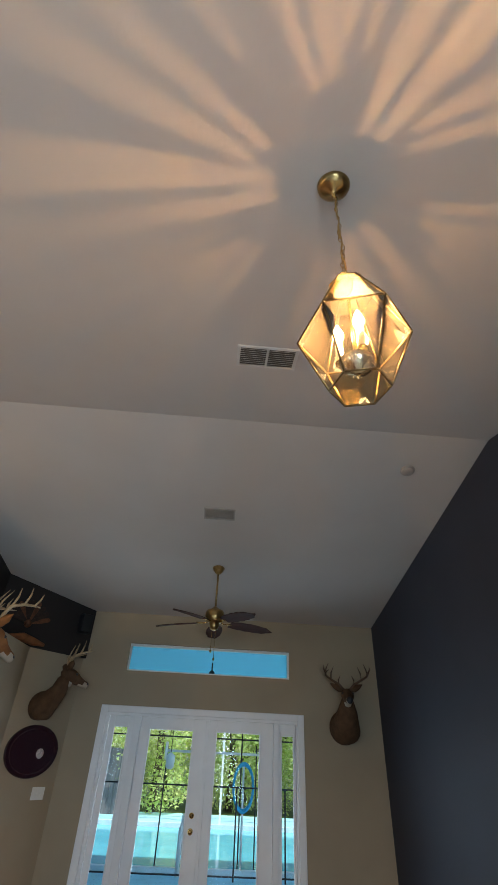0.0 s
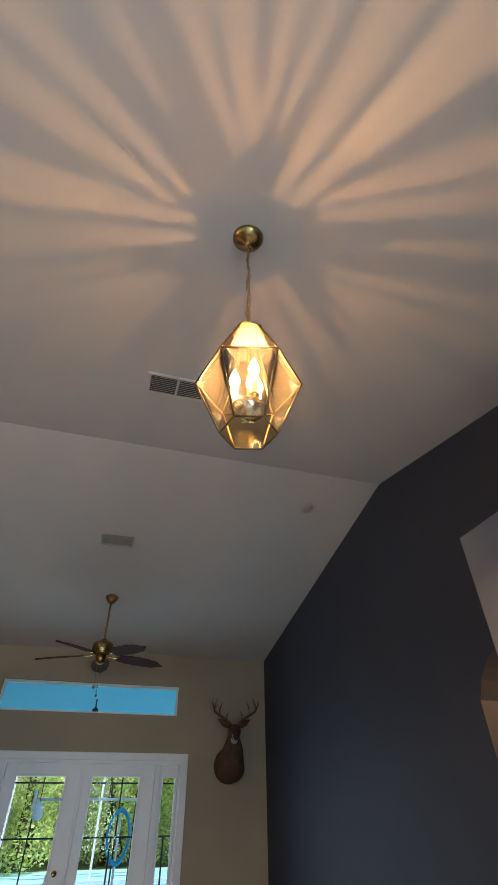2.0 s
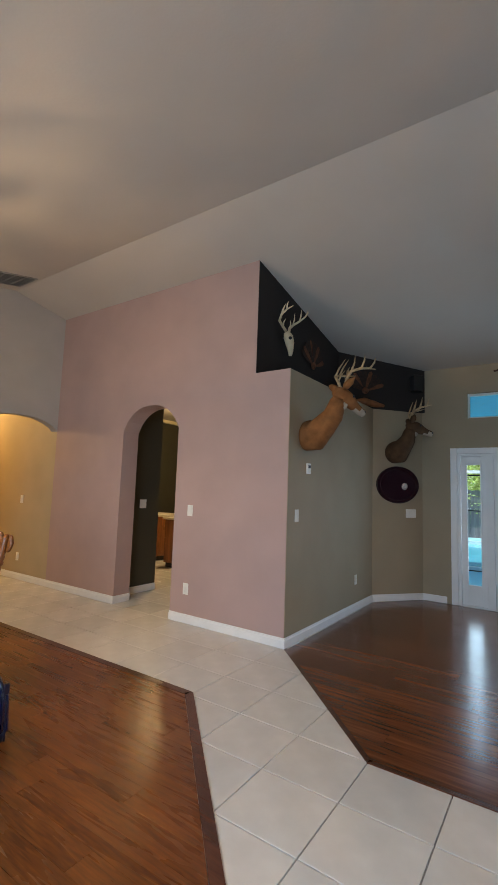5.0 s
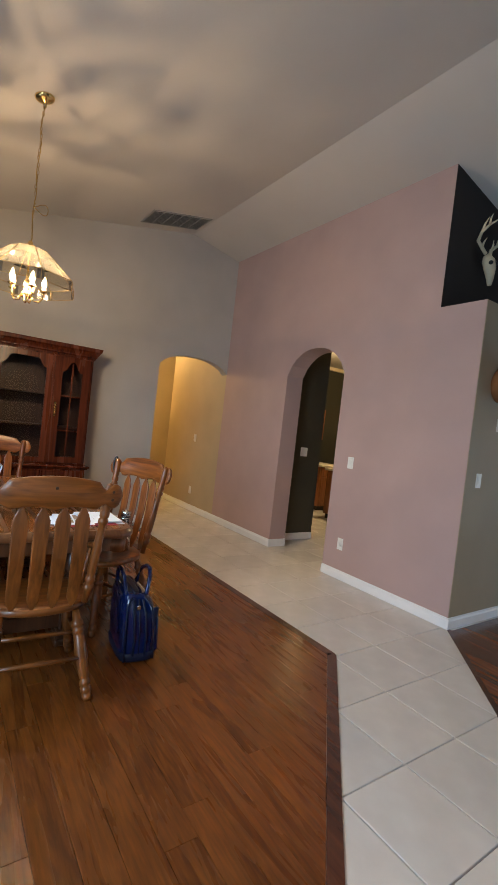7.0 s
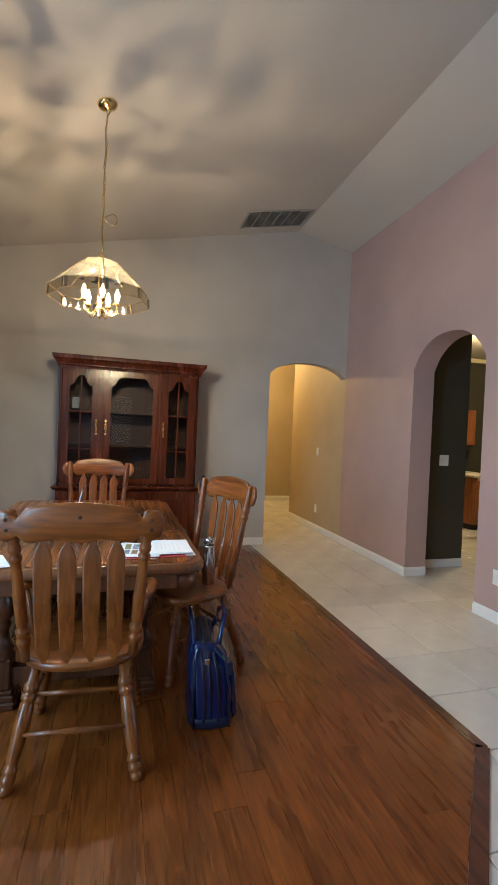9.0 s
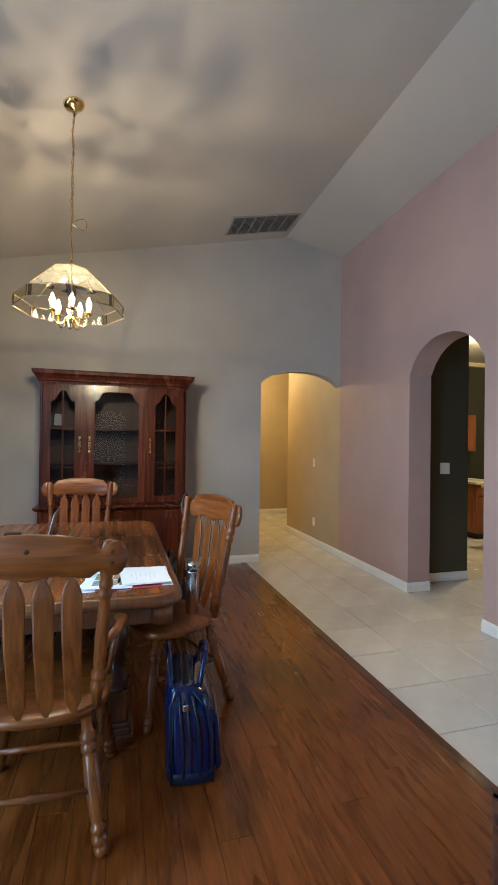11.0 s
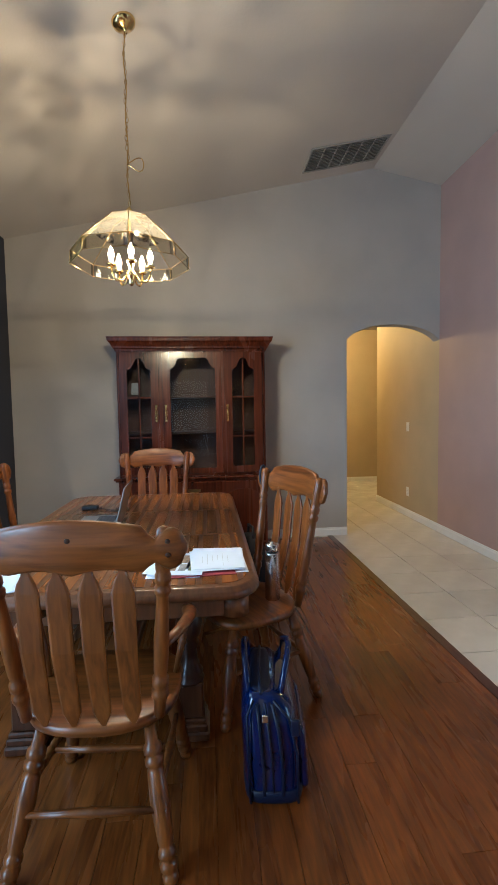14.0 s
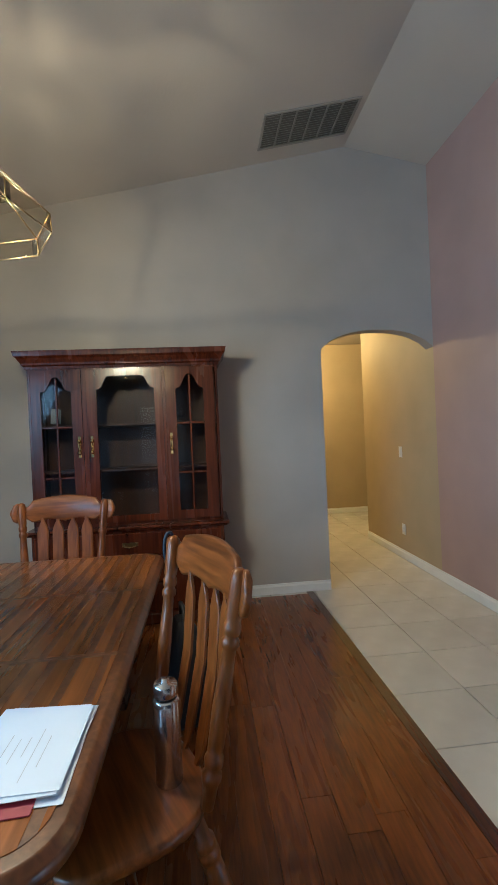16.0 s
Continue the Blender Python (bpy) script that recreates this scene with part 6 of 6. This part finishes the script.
def trophy(m, poll, nose, fur, horn, size, label, spread=1.0, girth=1.0):
    """Shoulder mount: the wall is the plane y = 0 of m, the neck comes out to +y. One mesh."""
    poll, nose = Vector(poll), Vector(nose)
    fwd = (nose - poll).normalized()
    right = fwd.cross(Vector((0, 0, 1))).normalized()
    up = right.cross(fwd)
    ln = (nose - poll).length
    body = []
    root = Vector((0, 0.0, 0))
    chest, throat = Vector((0, 0.11, -0.02)), poll * 0.62 + Vector((0, 0.11, -0.02)) * 0.38 + Vector((0, 0.03, -0.05))
    neck = tube([root, root + Vector((0, 0.035, -0.005)), chest, chest * 0.55 + throat * 0.45, throat, throat * 0.4 + poll * 0.6, poll - up * 0.035], [0.145 * girth, 0.16 * girth, 0.15 * girth, 0.125 * girth, 0.10 * girth, 0.082, 0.062], 20)
    for f in neck.faces:
        c = f.calc_center_median()
        f.material_index = 1 if (c - throat).length > 0.05 and f.normal.dot(-up) > 0.35 and (c - poll).length < 0.20 else 0
    body.append(neck)
    stations = ((-0.22, 0.030, -0.03), (-0.12, 0.058, -0.015), (0.05, 0.070, -0.004), (0.25, 0.070, -0.004), (0.42, 0.060, -0.010), (0.60, 0.046, -0.018), (0.78, 0.038, -0.022), (0.92, 0.037, -0.024), (1.0, 0.030, -0.026), (1.03, 0.012, -0.026))
    head = tube([poll + fwd * ln * a + up * c for a, r, c in stations], [r * 1.12 for a, r, c in stations], 18)
    for f in head.faces:
        c = f.calc_center_median() - poll
        a = c.dot(fwd) / ln
        f.material_index = 3 if a > 0.96 else (1 if 0.84 < a <= 0.96 and c.dot(up) < 0.0 or (c.dot(up) < -0.05 and 0.62 < a) else 0)
    body.append(head)
    patch = lathe([(0.004, -0.05), (0.035, -0.035), (0.05, 0), (0.035, 0.035), (0.004, 0.05)], 14)
    bmesh.ops.translate(patch, vec=poll + fwd * ln * 0.22 - up * 0.085, verts=patch.verts)
    body.append(tinted(patch, 1))
    for s in (-1, 1):
        e0 = poll + right * s * 0.05 + up * 0.04 - fwd * 0.02
        tip = e0 + (right * s * 0.85 + up * 0.42 - fwd * 0.15).normalized() * 0.18
        body.append(tinted(tube([e0, e0 * 0.75 + tip * 0.25, e0 * 0.4 + tip * 0.6, tip], [0.014, 0.038, 0.036, 0.003], 10), 0))
        eye = lathe([(0.002, -0.018), (0.015, -0.009), (0.018, 0), (0.015, 0.009), (0.002, 0.018)], 10)
        bmesh.ops.translate(eye, vec=poll + fwd * ln * 0.33 + right * s * 0.058 + up * 0.026, verts=eye.verts)
        body.append(tinted(eye, 3))
    body += antlers(poll + up * 0.055 + fwd * 0.01, right, up * 0.9 - fwd * 0.15, fwd, size, 2, spread)
    ob = obj("deer_trophy", join(*body), [fur, FURWHITE, horn, DARKPLASTIC])
    ob.matrix_world = m
    return tagged(ob, label, "trophy", group="game trophies")


def in_wall(m, p):
    return m.inverted() @ Vector(p)


m1 = pose(-2.386, 4.48, 2.035, 0, 0, EASTWARD)
trophy(m1, in_wall(m1, (-1.99, 4.45, 2.425)), in_wall(m1, (-1.84, 4.71, 2.275)), FUR, HORN, 1.05, "tawny deer shoulder mount with branching antlers on taupe wall", 0.62)
m2 = on_angle(0.34, 2.06)
trophy(m2, in_wall(m2, (-1.885, 6.65, 2.40)), in_wall(m2, (-1.64, 6.79, 2.315)), FURDARK, HORN, 0.9, "grey-brown deer shoulder mount on the angled wall", 0.72)
m3 = pose(1.70, NORTH, 2.02, 0, 0, SOUTHWARD)
trophy(m3, in_wall(m3, (1.68, 6.80, 2.36)), in_wall(m3, (1.64, 6.53, 2.29)), FURDARK, HORNDARK, 0.82, "brown deer shoulder mount facing the room beside patio doors", 1.2, 1.25)

# skull mount on the dark niche wall
skull = tagged(empty("skull_trophy", pose(-2.797, 4.68, 3.12, 0, 8, EASTWARD)), "bleached deer skull with antlers on dark wall", "trophy", group="game trophies")
part("skull", tube([(0, 0.05, 0.13), (0, 0.07, 0.08), (0, 0.085, 0.0), (0, 0.09, -0.08), (0, 0.085, -0.14)], [0.035, 0.055, 0.05, 0.032, 0.018], 14), BONE, skull)
pieces = antlers(Vector((0, 0.06, 0.14)), Vector((1, 0, 0)), Vector((0, 0.25, 0.95)), Vector((0, 1, 0)), 0.7, 0, 1.1)
part("antler", join(*pieces[:5]), BONE, skull)
part("antler", join(*pieces[5:]), BONE, skull)
part("mounting_peg", rod((0, 0, 0.08), (0, 0.05, 0.08), 0.012), DARKPLASTIC, skull)
for s in (-1, 1):
    part("eye_socket", lathe([(0.002, -0.02), (0.018, -0.01), (0.02, 0), (0.018, 0.01), (0.002, 0.02)], 10, pose(s * 0.04, 0.115, 0.055)), DARKPLASTIC, skull)

# dark feather fans and curios on the ledge
FEATHER = mat("dark_brown_feather", (0.030, 0.016, 0.011), 0.7, vary=0.4, scale=30)
RUSSET = mat("russet_feather", (0.12, 0.045, 0.02), 0.7, vary=0.4, scale=30)


def feather_fan(m, r, n, label):
    f = tagged(empty("feather_fan", m), label, "wall decoration", group="feather fans on the ledge")
    for k in range(n):
        a = radians(-70 + 140 * k / (n - 1))
        bm = prism([(-0.008, 0, 0), (0.008, 0, 0), (r * 0.10, 0, r * 0.6), (r * 0.09, 0, r * 0.92), (0, 0, r), (-r * 0.09, 0, r * 0.92), (-r * 0.10, 0, r * 0.6)], (0, 1, 0), 0.004)
        bmesh.ops.transform(bm, matrix=pose(0, 0.012 + 0.004 * (k % 2), 0, 0, math.degrees(a), 0), verts=bm.verts)
        part("feather", bm, FEATHER if k % 3 else RUSSET, f)
    part("hub", lathe([(0.05, 0), (0.05, 0.012), (0.03, 0.03), (0.004, 0.034)], 16, pose(0, 0.012, 0, -90)), RUSSET, f)
    return f


feather_fan(pose(-2.79, 5.40, 3.05, 0, 0, EASTWARD), 0.33, 11, "dark turkey feather fan against the dark wall")
_bd = Vector((-1.83 + 2.797, NORTH - 6.25, 0)).normalized()
_bn = Vector((_bd.y, -_bd.x, 0))
_ba = math.degrees(math.atan2(-_bn.x, _bn.y))
q = Vector((-2.797, 6.25, 0)) + _bd * 0.40
feather_fan(pose(q.x, q.y, 2.93, 0, 0, _ba), 0.30, 9, "dark and russet feather fan on the angled dark wall")
q = Vector((-2.797, 6.25, 0)) + _bd * 1.16 + _bn * 0.07
bs = tagged(empty("small_speaker", pose(q.x, q.y, 2.95, 0, 0, _ba)), "small black speaker box at the niche end", "speaker")
part("cabinet", box((0, 0, 0.12), (0.15, 0.12, 0.24), 0.008, seg=2), DARKPLASTIC, bs)
part("grille", box((0, 0.062, 0.12), (0.13, 0.006, 0.21), 0.002), mat("speaker_cloth", (0.02, 0.02, 0.02), 0.9), bs)
part("bracket", rod((0, -0.06, 0.12), (0, -0.10, 0.12), 0.012), DARKPLASTIC, bs)
log = tagged(obj("driftwood", tube([(-2.56, 6.20, LEDGE + 0.05), (-2.45, 6.35, LEDGE + 0.08), (-2.36, 6.52, LEDGE + 0.06), (-2.27, 6.65, LEDGE + 0.05)], [0.03, 0.05, 0.045, 0.02], 10), mat("orange_driftwood", (0.26, 0.10, 0.035), 0.7, vary=0.3, scale=12, bump=0.5)), "orange-brown piece of driftwood lying on the ledge", "driftwood")

# oval plaque
pl = tagged(empty("wall_plaque", on_angle(0.40, 1.595)), "oval dark burgundy wooden plaque on the angled wall", "plaque")


def oval(a, b, y0, y1, y2, n=40):
    bm = bmesh.new()
    rings = [[bm.verts.new((a * f * math.cos(2 * math.pi * k / n), y, b * f * math.sin(2 * math.pi * k / n))) for k in range(n)] for f, y in ((1, y0), (1, y1), (0.97, y2), (0.86, y2), (0.82, y2 - 0.006), (0.3, y2 - 0.006))]
    for p, q_ in zip(rings, rings[1:]):
        for k in range(n):
            bm.faces.new((p[k], p[(k + 1) % n], q_[(k + 1) % n], q_[k])).smooth = False
    bm.faces.new(rings[0][::-1])
    bm.faces.new(rings[-1])
    return bm


part("board", oval(0.345, 0.262, 0.0, 0.014, 0.024), mat("burgundy_lacquer", (0.022, 0.005, 0.010), 0.25, vary=0.2, scale=8, coat=0.4), pl)
part("emblem", lathe([(0.004, 0), (0.045, 0.003), (0.05, 0.008), (0.03, 0.016), (0.006, 0.018)], 18, pose(-0.10, 0.017, -0.02, -90)), mat("pale_emblem", (0.55, 0.48, 0.46), 0.4, vary=0.3, scale=40), pl, "small pale raised emblem")
# hall and kitchen ceiling fittings that give the warm light
for nm, x, y, z in (("hall_ceiling_light", -9.05, 3.4, 3.02), ("kitchen_ceiling_light", -6.0, 6.6, 3.05), ("side_room_ceiling_light", 3.3, 1.7, 2.7)):
    cl = tagged(empty(nm, pose(x, y, z)), "round flush ceiling light with glowing glass", "ceiling light")
    part("base", lathe([(0.14, 0), (0.14, -0.02), (0.12, -0.03)], 24), BRASS, cl)
